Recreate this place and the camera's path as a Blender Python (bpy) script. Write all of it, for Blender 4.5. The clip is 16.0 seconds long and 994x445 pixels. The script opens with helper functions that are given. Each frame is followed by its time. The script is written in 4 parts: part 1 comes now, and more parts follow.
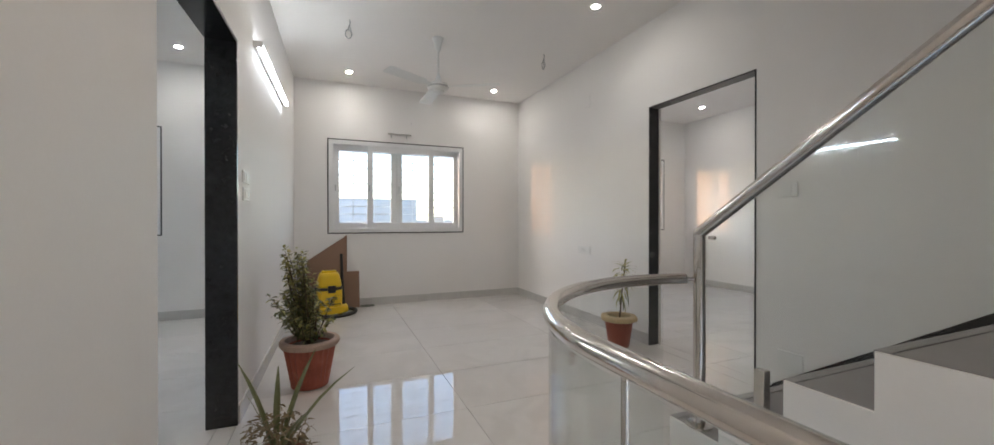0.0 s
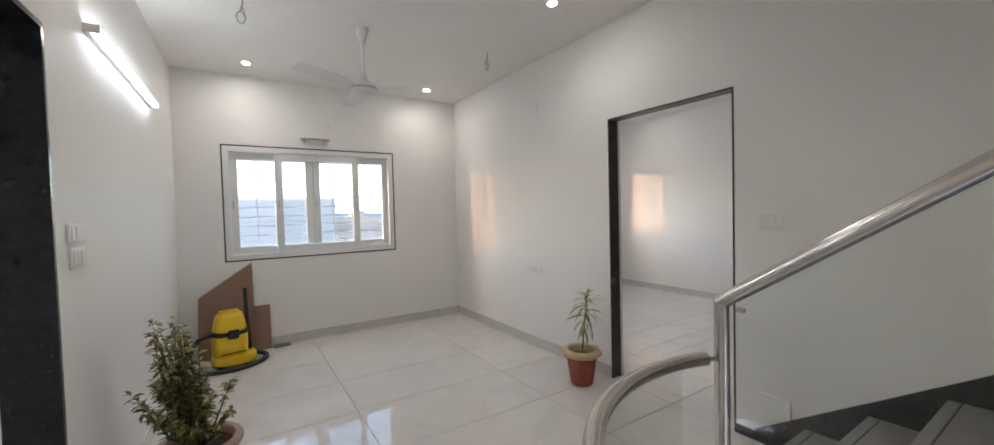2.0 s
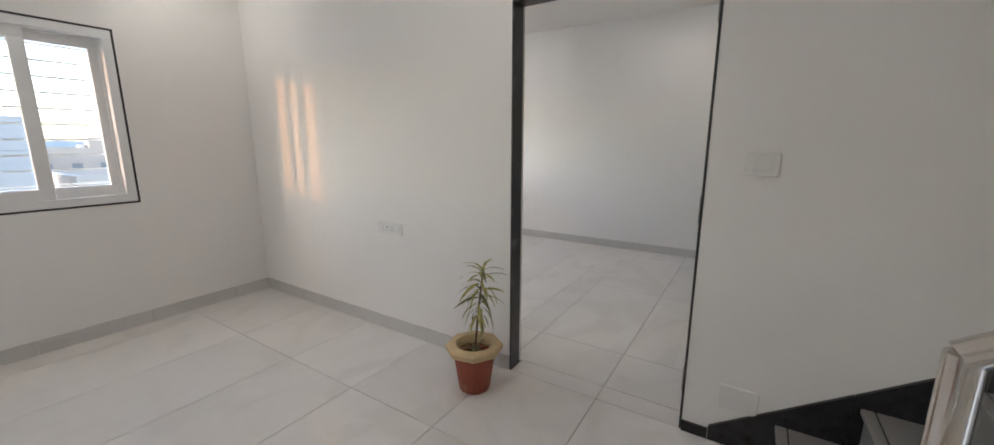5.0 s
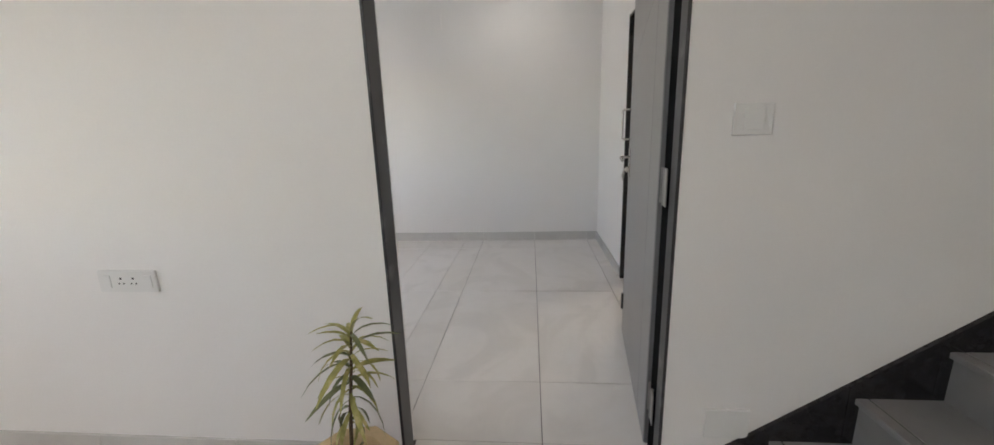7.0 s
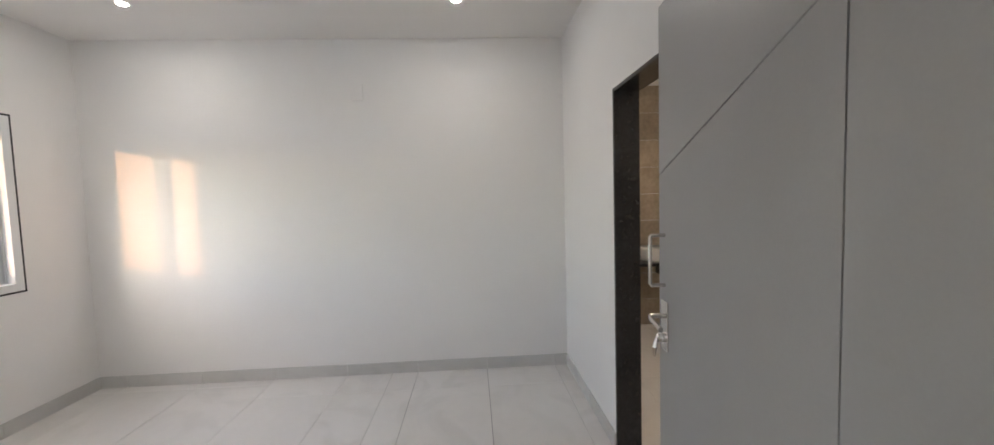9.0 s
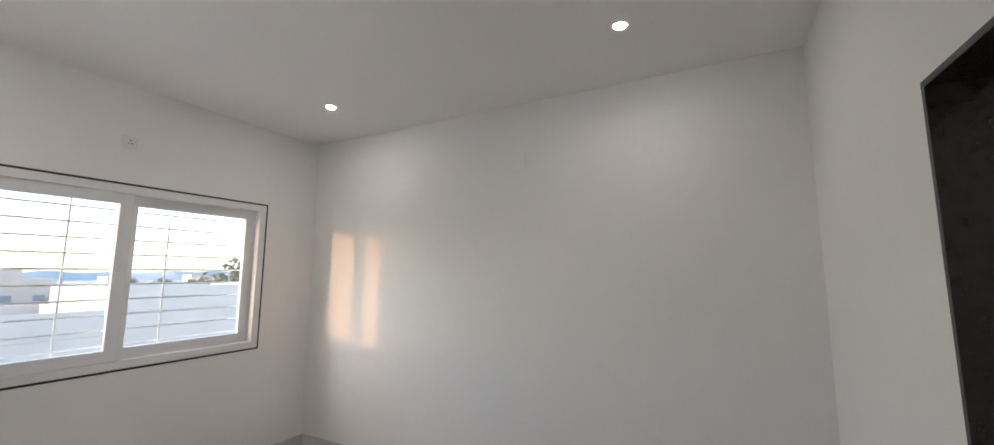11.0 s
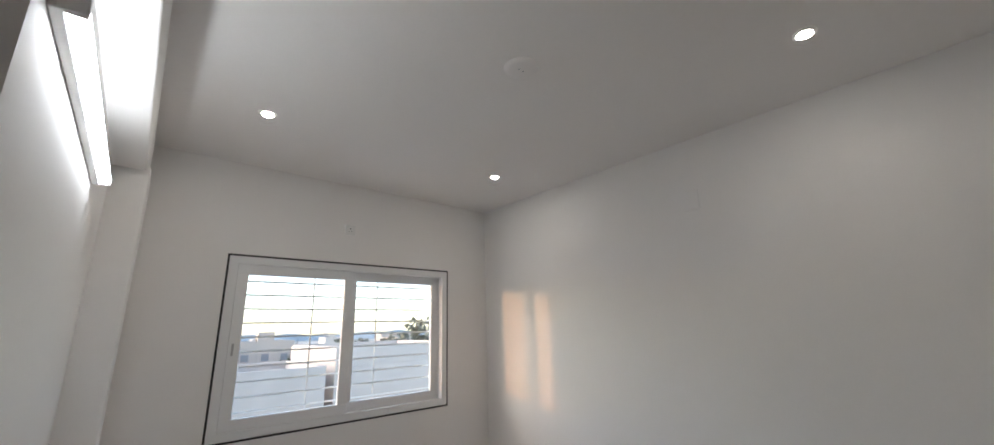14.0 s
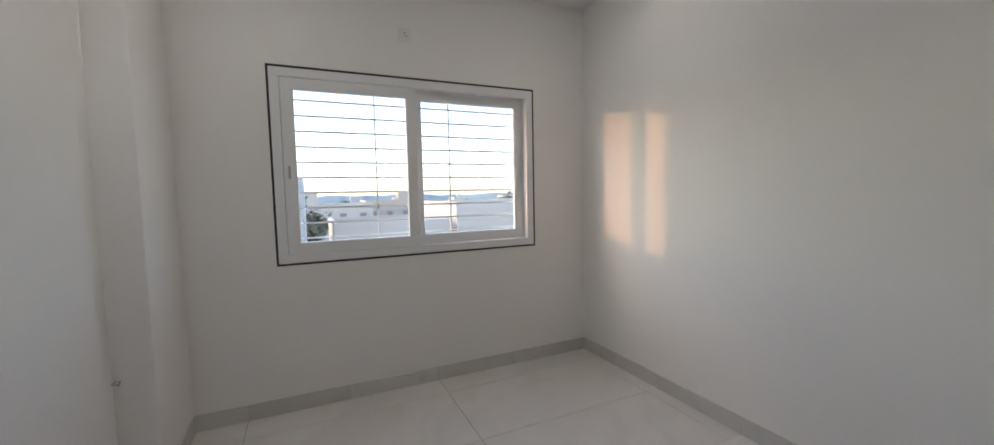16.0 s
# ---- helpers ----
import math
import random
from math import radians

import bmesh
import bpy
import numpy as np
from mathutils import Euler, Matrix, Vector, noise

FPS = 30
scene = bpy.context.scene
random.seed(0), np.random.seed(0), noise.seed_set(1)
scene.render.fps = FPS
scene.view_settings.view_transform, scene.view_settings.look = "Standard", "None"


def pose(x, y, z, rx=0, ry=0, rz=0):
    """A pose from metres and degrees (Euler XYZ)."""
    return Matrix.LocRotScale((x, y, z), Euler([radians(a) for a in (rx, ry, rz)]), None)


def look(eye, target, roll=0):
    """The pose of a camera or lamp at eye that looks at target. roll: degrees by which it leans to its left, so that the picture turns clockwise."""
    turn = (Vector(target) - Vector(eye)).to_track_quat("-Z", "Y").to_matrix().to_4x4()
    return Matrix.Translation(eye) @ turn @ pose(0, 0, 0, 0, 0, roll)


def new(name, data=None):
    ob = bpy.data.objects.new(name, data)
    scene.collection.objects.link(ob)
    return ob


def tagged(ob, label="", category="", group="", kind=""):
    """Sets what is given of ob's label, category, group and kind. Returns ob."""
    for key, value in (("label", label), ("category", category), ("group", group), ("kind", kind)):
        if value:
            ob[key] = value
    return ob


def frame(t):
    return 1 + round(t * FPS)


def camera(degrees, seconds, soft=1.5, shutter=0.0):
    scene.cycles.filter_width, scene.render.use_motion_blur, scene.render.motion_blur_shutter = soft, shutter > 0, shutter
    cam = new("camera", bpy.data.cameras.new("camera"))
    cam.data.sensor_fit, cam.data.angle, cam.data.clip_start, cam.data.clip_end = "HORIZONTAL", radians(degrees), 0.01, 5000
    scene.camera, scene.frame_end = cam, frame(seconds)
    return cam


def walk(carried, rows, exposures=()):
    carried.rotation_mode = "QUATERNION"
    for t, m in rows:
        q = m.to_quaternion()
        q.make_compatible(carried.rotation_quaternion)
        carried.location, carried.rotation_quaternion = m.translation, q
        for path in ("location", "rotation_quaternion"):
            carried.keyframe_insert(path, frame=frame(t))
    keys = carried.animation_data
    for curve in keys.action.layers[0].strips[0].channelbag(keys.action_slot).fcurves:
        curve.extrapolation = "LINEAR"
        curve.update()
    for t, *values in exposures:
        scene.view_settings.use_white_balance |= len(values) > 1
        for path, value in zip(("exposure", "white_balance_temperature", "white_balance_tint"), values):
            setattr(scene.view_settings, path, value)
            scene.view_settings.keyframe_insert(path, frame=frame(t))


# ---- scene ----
cam = camera(101.6, 16.0)
PATH = [
    (0, (-2.596, -5.506, 1.097), (-1.84, -3.655, 1.089), -0.0),
    (0.5, (-2.626, -5.408, 1.141), (-1.778, -3.599, 1.246), 0.2),
    (1, (-2.653, -5.278, 1.252), (-1.639, -3.554, 1.261), -0.1),
    (1.5, (-2.636, -5.146, 1.307), (-1.582, -3.447, 1.285), -0.7),
    (2, (-2.538, -4.958, 1.395), (-1.455, -3.278, 1.334), -1.5),
    (2.5, (-2.467, -4.776, 1.419), (-1.37, -3.108, 1.298), -1.5),
    (3, (-2.461, -4.547, 1.432), (-1.137, -3.059, 1.254), -3.7),
    (3.5, (-2.353, -4.368, 1.411), (-0.959, -2.954, 1.172), -3.0),
    (4, (-2.184, -4.174, 1.415), (-0.681, -2.896, 1.088), -2.8),
    (4.2, (-2.133, -4.117, 1.415), (-0.591, -2.887, 1.083), -1.8),
    (6.3, (-1.631, -3.375, 1.291), (0.225, -2.779, 0.845), -1.3),
    (6.5, (-1.551, -3.312, 1.295), (0.344, -2.837, 0.869), -1.7),
    (7, (-1.312, -3.211, 1.285), (0.63, -3.041, 0.836), -1.8),
    (7.5, (-1.032, -3.186, 1.339), (0.941, -3.06, 1.036), -1.7),
    (8, (-0.776, -3.165, 1.402), (1.215, -3.222, 1.215), -1.2),
    (8.2, (-0.664, -3.147, 1.429), (1.326, -3.319, 1.325), -0.9),
    (10.3, (0.507, -3.352, 1.542), (2.448, -2.872, 1.536), -3.1),
    (10.5, (0.581, -3.4, 1.549), (2.455, -2.708, 1.637), -1.0),
    (11, (0.638, -3.439, 1.581), (2.397, -2.518, 1.828), 0.2),
    (11.5, (0.514, -3.366, 1.549), (2.225, -2.393, 1.903), -1.5),
    (12, (0.529, -3.417, 1.624), (2.15, -2.372, 2.157), -0.9),
    (12.5, (0.469, -3.42, 1.652), (2.059, -2.429, 2.354), -1.3),
    (13, (0.473, -3.452, 1.677), (2.007, -2.436, 2.461), -0.9),
    (13.5, (0.49, -3.413, 1.652), (1.883, -2.182, 2.389), -1.3),
    (14, (0.567, -3.332, 1.61), (1.848, -1.881, 2.114), -1.7),
    (14.5, (0.693, -3.179, 1.567), (1.966, -1.659, 1.835), -1.9),
    (15, (0.797, -3.026, 1.504), (2.047, -1.466, 1.56), -2.3),
    (15.5, (1.051, -2.999, 1.436), (1.99, -1.233, 1.436), -0.0),
    (16, (1.201, -2.834, 1.363), (2.034, -1.022, 1.22), -1.2),
]
EXPOSURE = [(0, 3.1), (2, 3.12), (3.2, 3.07), (4, 3.06), (6.5, 3.29), (8.2, 3.42), (10.5, 3.29), (11.1, 2.93), (12, 2.77), (13.5, 2.7), (15, 2.68), (16, 2.62)]
walk(cam, [(t, look(eye, target, roll)) for t, eye, target, roll in PATH], EXPOSURE)

# strengths of sky, sun, tubes and downlights
SKY, SUN, TUBE, DOWN = 0.105, 0.165, 2.1, 0.19

# ---- daylight ----
SUN_WAY = Vector((0.90, -0.428, -0.079)).normalized()
world = bpy.data.worlds.new("sky")
scene.world = world
world.use_nodes = True
wn = world.node_tree.nodes
sky = wn.new("ShaderNodeTexSky")
sky.sky_type = "NISHITA"
sky.sun_disc = False
sky.sun_elevation = radians(32.0)
sky.sun_rotation = math.atan2(-SUN_WAY.x, -SUN_WAY.y)
sky.air_density, sky.dust_density, sky.ozone_density = 1.0, 1.2, 1.0
wn["Background"].inputs["Strength"].default_value = SKY
world.node_tree.links.new(sky.outputs[0], wn["Background"].inputs["Color"])
sun = new("sun", bpy.data.lights.new("sun", "SUN"))
sun.data.energy, sun.data.angle, sun.data.color = SUN, radians(1.4), (1.0, 0.44, 0.15)
sun.matrix_world = look((0, 0, 0), SUN_WAY)


# ---- materials ----
def mat(name, base, rough=0.6, metal=0.0, vary=0.06, scale=2.0, grain=60.0, bump=0.0, dist=0.002, spot=None, rand=0.0):
    """Principled surface with broad and fine variation of its colour, fine relief, and optional stains of another colour."""
    m = bpy.data.materials.new(name)
    m.use_nodes = True
    nt = m.node_tree
    n, l = nt.nodes, nt.links
    b = n["Principled BSDF"]
    b.inputs["Roughness"].default_value, b.inputs["Metallic"].default_value = rough, metal
    co = n.new("ShaderNodeTexCoord")
    geo = n.new("ShaderNodeNewGeometry")
    big, fine = n.new("ShaderNodeTexNoise"), n.new("ShaderNodeTexNoise")
    big.inputs["Scale"].default_value, big.inputs["Detail"].default_value = scale, 5
    fine.inputs["Scale"].default_value, fine.inputs["Detail"].default_value = grain, 3
    for tex in (big, fine):
        l.new(geo.outputs["Position"], tex.inputs["Vector"])
    add = n.new("ShaderNodeMath")
    add.operation = "MULTIPLY_ADD"
    add.inputs[1].default_value = 0.5
    l.new(fine.outputs["Fac"], add.inputs[0])
    l.new(big.outputs["Fac"], add.inputs[2])
    rng = n.new("ShaderNodeMapRange")
    rng.inputs["From Min"].default_value, rng.inputs["From Max"].default_value = 0.45, 1.05
    rng.inputs["To Min"].default_value, rng.inputs["To Max"].default_value = 1 - vary, 1 + vary
    l.new(add.outputs[0], rng.inputs["Value"])
    mul = n.new("ShaderNodeVectorMath")
    mul.operation = "SCALE"
    mul.inputs[0].default_value = base
    l.new(rng.outputs["Result"], mul.inputs["Scale"])
    col = mul.outputs[0]
    if spot:
        mix = n.new("ShaderNodeMix")
        mix.data_type = "RGBA"
        ramp = n.new("ShaderNodeMapRange")
        ramp.inputs["From Min"].default_value, ramp.inputs["From Max"].default_value = spot[1], spot[1] + 0.12
        l.new(big.outputs["Fac"], ramp.inputs["Value"])
        l.new(ramp.outputs["Result"], mix.inputs["Factor"])
        l.new(col, mix.inputs["A"])
        mix.inputs["B"].default_value = (*spot[0], 1)
        col = mix.outputs["Result"]
    if rand:
        inf = n.new("ShaderNodeObjectInfo")
        r2 = n.new("ShaderNodeMapRange")
        r2.inputs["To Min"].default_value, r2.inputs["To Max"].default_value = 1 - rand, 1 + rand
        l.new(inf.outputs["Random"], r2.inputs["Value"])
        m2 = n.new("ShaderNodeVectorMath")
        m2.operation = "SCALE"
        l.new(col, m2.inputs[0])
        l.new(r2.outputs["Result"], m2.inputs["Scale"])
        col = m2.outputs[0]
    l.new(col, b.inputs["Base Color"])
    if bump:
        bp = n.new("ShaderNodeBump")
        bp.inputs["Strength"].default_value, bp.inputs["Distance"].default_value = bump, dist
        l.new(add.outputs[0], bp.inputs["Height"])
        l.new(bp.outputs["Normal"], b.inputs["Normal"])
    return m


def glow(name, colour, strength):
    m = bpy.data.materials.new(name)
    m.use_nodes = True
    b = m.node_tree.nodes["Principled BSDF"]
    b.inputs["Base Color"].default_value = (0.9, 0.9, 0.9, 1)
    b.inputs["Emission Color"].default_value = (*colour, 1)
    b.inputs["Emission Strength"].default_value = strength
    return m


def clear(name, tint):
    """A thin pane: see-through, with a mirror gloss that grows at grazing angles."""
    m = bpy.data.materials.new(name)
    m.use_nodes = True
    n, l = m.node_tree.nodes, m.node_tree.links
    n.remove(n["Principled BSDF"])
    tr, gl, mx, fr = n.new("ShaderNodeBsdfTransparent"), n.new("ShaderNodeBsdfGlossy"), n.new("ShaderNodeMixShader"), n.new("ShaderNodeLayerWeight")
    pw, ad = n.new("ShaderNodeMath"), n.new("ShaderNodeMath")
    pw.operation, ad.operation = "POWER", "MULTIPLY_ADD"
    pw.inputs[1].default_value, ad.inputs[1].default_value, ad.inputs[2].default_value = 5.0, 0.9, 0.035
    tr.inputs["Color"].default_value = (*tint, 1)
    gl.inputs["Roughness"].default_value = 0.01
    fr.inputs["Blend"].default_value = 0.5
    l.new(fr.outputs["Facing"], pw.inputs[0])
    l.new(pw.outputs[0], ad.inputs[0])
    l.new(ad.outputs[0], mx.inputs[0])
    l.new(tr.outputs[0], mx.inputs[1])
    l.new(gl.outputs[0], mx.inputs[2])
    l.new(mx.outputs[0], n["Material Output"].inputs["Surface"])
    return m


def marble(name, base, vein, rough, amount):
    """Polished vitrified tile with faint cloudy veins."""
    m = mat(name, base, rough, vary=0.035, scale=1.3, grain=14.0, rand=0.03)
    n, l = m.node_tree.nodes, m.node_tree.links
    b = n["Principled BSDF"]
    old = b.inputs["Base Color"].links[0].from_socket
    geo, inf = n.new("ShaderNodeNewGeometry"), n.new("ShaderNodeObjectInfo")
    sh = n.new("ShaderNodeVectorMath")
    sh.operation = "MULTIPLY_ADD"
    sh.inputs[1].default_value = (9.0, 5.0, 7.0)
    l.new(inf.outputs["Random"], sh.inputs[0])
    l.new(geo.outputs["Position"], sh.inputs[2])
    wav = n.new("ShaderNodeTexNoise")
    wav.inputs["Scale"].default_value, wav.inputs["Detail"].default_value, wav.inputs["Distortion"].default_value = 1.7, 8, 1.6
    l.new(sh.outputs[0], wav.inputs["Vector"])
    ab = n.new("ShaderNodeMapRange")
    ab.inputs["From Min"].default_value, ab.inputs["From Max"].default_value = 0.50, 0.62
    ab.inputs["To Max"].default_value = amount
    l.new(wav.outputs["Fac"], ab.inputs["Value"])
    mix = n.new("ShaderNodeMix")
    mix.data_type = "RGBA"
    l.new(ab.outputs["Result"], mix.inputs["Factor"])
    l.new(old, mix.inputs["A"])
    mix.inputs["B"].default_value = (*vein, 1)
    l.new(mix.outputs["Result"], b.inputs["Base Color"])
    return m


PAINT = mat("white wall paint", (0.838, 0.816, 0.795), 0.55, vary=0.02, scale=1.1, grain=90, bump=0.05, dist=0.0015)
CEIL = mat("white ceiling paint", (0.86, 0.833, 0.807), 0.7, vary=0.02, scale=0.9, grain=70, bump=0.05, dist=0.0015)
CONCRETE = mat("raw concrete", (0.42, 0.41, 0.39), 0.85, vary=0.15, bump=0.3)
TILE = marble("polished floor tile", (0.715, 0.685, 0.658), (0.63, 0.602, 0.576), 0.03, 0.5)
TILE.node_tree.nodes["Principled BSDF"].inputs["IOR"].default_value = 1.65
SKIRT = marble("grey skirting tile", (0.61, 0.592, 0.57), (0.53, 0.515, 0.497), 0.25, 0.5)
GROUT = mat("grey tile grout", (0.10, 0.095, 0.09), 0.9, vary=0.1)
GRANITE = mat("polished black granite", (0.018, 0.018, 0.02), 0.16, vary=0.5, scale=30, grain=260)
GRANITE_G = mat("honed grey granite", (0.036, 0.036, 0.039), 0.35, vary=0.3, scale=8, grain=240, spot=((0.13, 0.13, 0.13), 0.62))
STEP = mat("grey granite step", (0.24, 0.23, 0.225), 0.28, vary=0.10, scale=7, grain=260)
HINGE = mat("zinc plated steel", (0.36, 0.35, 0.34), 0.45, 0.7, vary=0.1, scale=20)
STEEL = mat("polished stainless steel", (0.68, 0.64, 0.60), 0.17, 1.0, vary=0.05, scale=6, grain=120)
CHROME = mat("brushed metal", (0.62, 0.60, 0.57), 0.25, 1.0, vary=0.05)
UPVC = mat("white plastic window profile", (0.80, 0.80, 0.80), 0.32, vary=0.02)
# near-black and almost without gloss: shade of the door gap as colour
GAP_SHADE = mat("painted black shade strip", (0.004, 0.004, 0.005), 0.9, vary=0.1)
GAP_SHADE.node_tree.nodes["Principled BSDF"].inputs["Specular IOR Level"].default_value = 0.1
SEAL = mat("black sealant line", (0.02, 0.02, 0.022), 0.6, vary=0.1)
GRILL = mat("cream painted grille bar", (0.80, 0.78, 0.74), 0.45, vary=0.05)
PLASTIC = mat("white switch plastic", (0.78, 0.77, 0.75), 0.3, vary=0.02)
PLASTIC_G = mat("grey switch plastic", (0.45, 0.45, 0.45), 0.35, vary=0.03)
DARKP = mat("black plastic", (0.02, 0.02, 0.021), 0.42, vary=0.15)
YELLOW = mat("yellow appliance plastic", (0.78, 0.52, 0.02), 0.36, vary=0.05)
BOARD = mat("brown hardboard", (0.27, 0.16, 0.105), 0.62, vary=0.08, scale=4, grain=180, bump=0.1)
TERRA = mat("terracotta red clay", (0.34, 0.085, 0.05), 0.6, vary=0.2, scale=9, grain=90, bump=0.2, spot=((0.40, 0.17, 0.11), 0.60))
LIP = mat("weathered pot lip", (0.42, 0.30, 0.24), 0.75, vary=0.15, scale=14, bump=0.2)
CREAM = mat("cream painted clay", (0.56, 0.42, 0.24), 0.6, vary=0.12, scale=12, bump=0.15)
SOIL = mat("dark potting soil", (0.05, 0.032, 0.022), 0.95, vary=0.4, scale=40, bump=0.8, dist=0.01)
LEAF = mat("dark green leaf", (0.13, 0.14, 0.05), 0.45, vary=0.3, scale=18, spot=((0.28, 0.26, 0.10), 0.52))
LEAF_Y = mat("yellow variegated leaf", (0.36, 0.34, 0.10), 0.45, vary=0.25, scale=30, spot=((0.50, 0.43, 0.19), 0.52))
LEAF_D = mat("dry brown foliage", (0.20, 0.15, 0.08), 0.7, vary=0.3, scale=25)
LEAF_S = mat("sword leaf green", (0.15, 0.165, 0.07), 0.4, vary=0.25, scale=22)
BARK = mat("brown stem", (0.12, 0.085, 0.05), 0.8, vary=0.2, scale=30)
LAMINATE = mat("grey door laminate", (0.30, 0.29, 0.285), 0.38, vary=0.04, scale=3, grain=140)
LAMEDGE = mat("dark grey door edge", (0.16, 0.16, 0.17), 0.45, vary=0.05)
BATHTILE = mat("brown stone tile", (0.38, 0.31, 0.235), 0.13, vary=0.35, scale=2.2, grain=24, rand=0.12)
CERAMIC = mat("white ceramic", (0.82, 0.82, 0.80), 0.08, vary=0.01)
FANW = mat("white enamel", (0.76, 0.76, 0.74), 0.3, vary=0.02)
WINGLASS = clear("window glass", (0.975, 0.98, 0.975))
RAILGLASS = clear("railing glass", (0.965, 0.978, 0.972))
LAMP_TUBE = glow("tube light diffuser", (0.86, 0.94, 1.0), TUBE)
LAMP_TUBE_2 = glow("dimmer tube light diffuser", (0.88, 0.94, 1.0), TUBE * 1.3)
LAMP_TUBE_3 = glow("bluish tube light diffuser", (0.72, 0.88, 1.0), TUBE * 3.4)
LAMP_DOWN = glow("downlight diffuser", (1.0, 0.97, 0.92), 30.0)
LAMP_WARM = glow("bathroom light diffuser", (1.0, 0.88, 0.74), 15.0)
HOUSE_W = mat("white rendered facade", (0.60, 0.52, 0.45), 0.8, vary=0.08, scale=0.7)
HOUSE_B = mat("pale blue rendered facade", (0.50, 0.48, 0.47), 0.8, vary=0.06, scale=0.7)
HOUSE_T = mat("tan rendered facade", (0.50, 0.41, 0.34), 0.8, vary=0.1, scale=0.7)
ROOFT = mat("grey roof terrace", (0.40, 0.35, 0.30), 0.9, vary=0.12, scale=0.8)
# dark panes lifted to grey, so the colour carries the distance haze
DARKWIN = mat("dark far window with painted haze", (0.24, 0.24, 0.245), 0.2, vary=0.1)
EARTH = mat("dusty ground", (0.44, 0.38, 0.31), 0.95, vary=0.2, scale=0.05, grain=0.6, spot=((0.24, 0.23, 0.17), 0.56))
TREE = mat("far tree foliage", (0.15, 0.145, 0.10), 0.8, vary=0.35, scale=1.4)


# ---- mesh helpers ----
def bm_box(bm, x0, x1, y0, y1, z0, z1, bevel=0.0):
    r = bmesh.ops.create_cube(bm, size=1.0)
    vs = r["verts"]
    for v in vs:
        v.co = Vector(((x0 + x1) / 2 + v.co.x * (x1 - x0), (y0 + y1) / 2 + v.co.y * (y1 - y0), (z0 + z1) / 2 + v.co.z * (z1 - z0)))
    if bevel:
        es = list({e for v in vs for e in v.link_edges})
        bmesh.ops.bevel(bm, geom=es, offset=bevel, segments=2, affect="EDGES", profile=0.5)
    return bm


def box(x0, x1, y0, y1, z0, z1, bevel=0.0):
    return bm_box(bmesh.new(), x0, x1, y0, y1, z0, z1, bevel)


def tube_along(bm, pts, r, sides=12, closed=False):
    """A round bar of radius r (one number, or one for each point) along the points."""
    pts = [Vector(p) for p in pts]
    rings = []
    up = Vector((0, 0, 1))
    for i, p in enumerate(pts):
        a = pts[i - 1] if i else p
        b = pts[i + 1] if i + 1 < len(pts) else p
        if closed:
            a, b = pts[i - 1], pts[(i + 1) % len(pts)]
        d = (b - a).normalized()
        ref = up if abs(d.z) < 0.95 else Vector((1, 0, 0))
        s = d.cross(ref).normalized()
        t = s.cross(d).normalized()
        if rings:
            s = (last - d * last.dot(d)).normalized()
            t = s.cross(d).normalized()
        last = s
        rr = r[i] if isinstance(r, (list, tuple)) else r
        rings.append([bm.verts.new(p + (s * math.cos(2 * math.pi * k / sides) + t * math.sin(2 * math.pi * k / sides)) * rr) for k in range(sides)])
    n = len(rings)
    for i in range(n if closed else n - 1):
        A, B = rings[i], rings[(i + 1) % n]
        for k in range(sides):
            bm.faces.new((A[k], A[(k + 1) % sides], B[(k + 1) % sides], B[k]))
    if not closed:
        bm.faces.new(rings[0])
        bm.faces.new(list(reversed(rings[-1])))
    return bm


def lathe(bm, prof, sides=32, centre=(0, 0), ribs=0, depth=0.0, rib_from=0, rib_to=0):
    """Turns a profile of (radius, z) round the upright axis; ribs flute the rows between rib_from and rib_to."""
    rings = []
    for i, (r, z) in enumerate(prof):
        ring = []
        for k in range(sides):
            a = 2 * math.pi * k / sides
            rr = r * (1 + depth * math.cos(ribs * a)) if ribs and rib_from <= i <= rib_to else r
            ring.append(bm.verts.new((centre[0] + rr * math.cos(a), centre[1] + rr * math.sin(a), z)))
        rings.append(ring)
    for A, B in zip(rings, rings[1:]):
        for k in range(sides):
            bm.faces.new((A[k], A[(k + 1) % sides], B[(k + 1) % sides], B[k]))
    bm.faces.new(list(reversed(rings[0])))
    bm.faces.new(rings[-1])
    return bm


def prism(bm, ring, way):
    """A flat ring of points pushed along a vector into a solid."""
    a = [bm.verts.new(p) for p in ring]
    b = [bm.verts.new(Vector(p) + Vector(way)) for p in ring]
    bm.faces.new(list(reversed(a)))
    bm.faces.new(b)
    n = len(a)
    for i in range(n):
        bm.faces.new((a[i], a[(i + 1) % n], b[(i + 1) % n], b[i]))
    return bm


def link(name, bm, material, smooth=False):
    bmesh.ops.recalc_face_normals(bm, faces=bm.faces)
    me = bpy.data.meshes.new(name)
    bm.to_mesh(me)
    bm.free()
    me.materials.append(material)
    if smooth:
        for p in me.polygons:
            p.use_smooth = True
        me.set_sharp_from_angle(angle=radians(40))
    return new(name, me)


def part(name, bm, material, parent, label="", smooth=False):
    ob = link(name, bm, material, smooth)
    ob.parent = parent
    if label:
        ob["label"] = label
    return ob


def thing(name, label, category, group="", at=(0, 0, 0), kind=""):
    ob = new(name)
    ob.empty_display_size = 0.05
    ob.matrix_basis = Matrix.Translation(at)
    return tagged(ob, label, category, group, kind)


def structure(name, bm, material, label, smooth=False):
    return tagged(link(name, bm, material, smooth), label, name.split("_")[0], kind="structure")


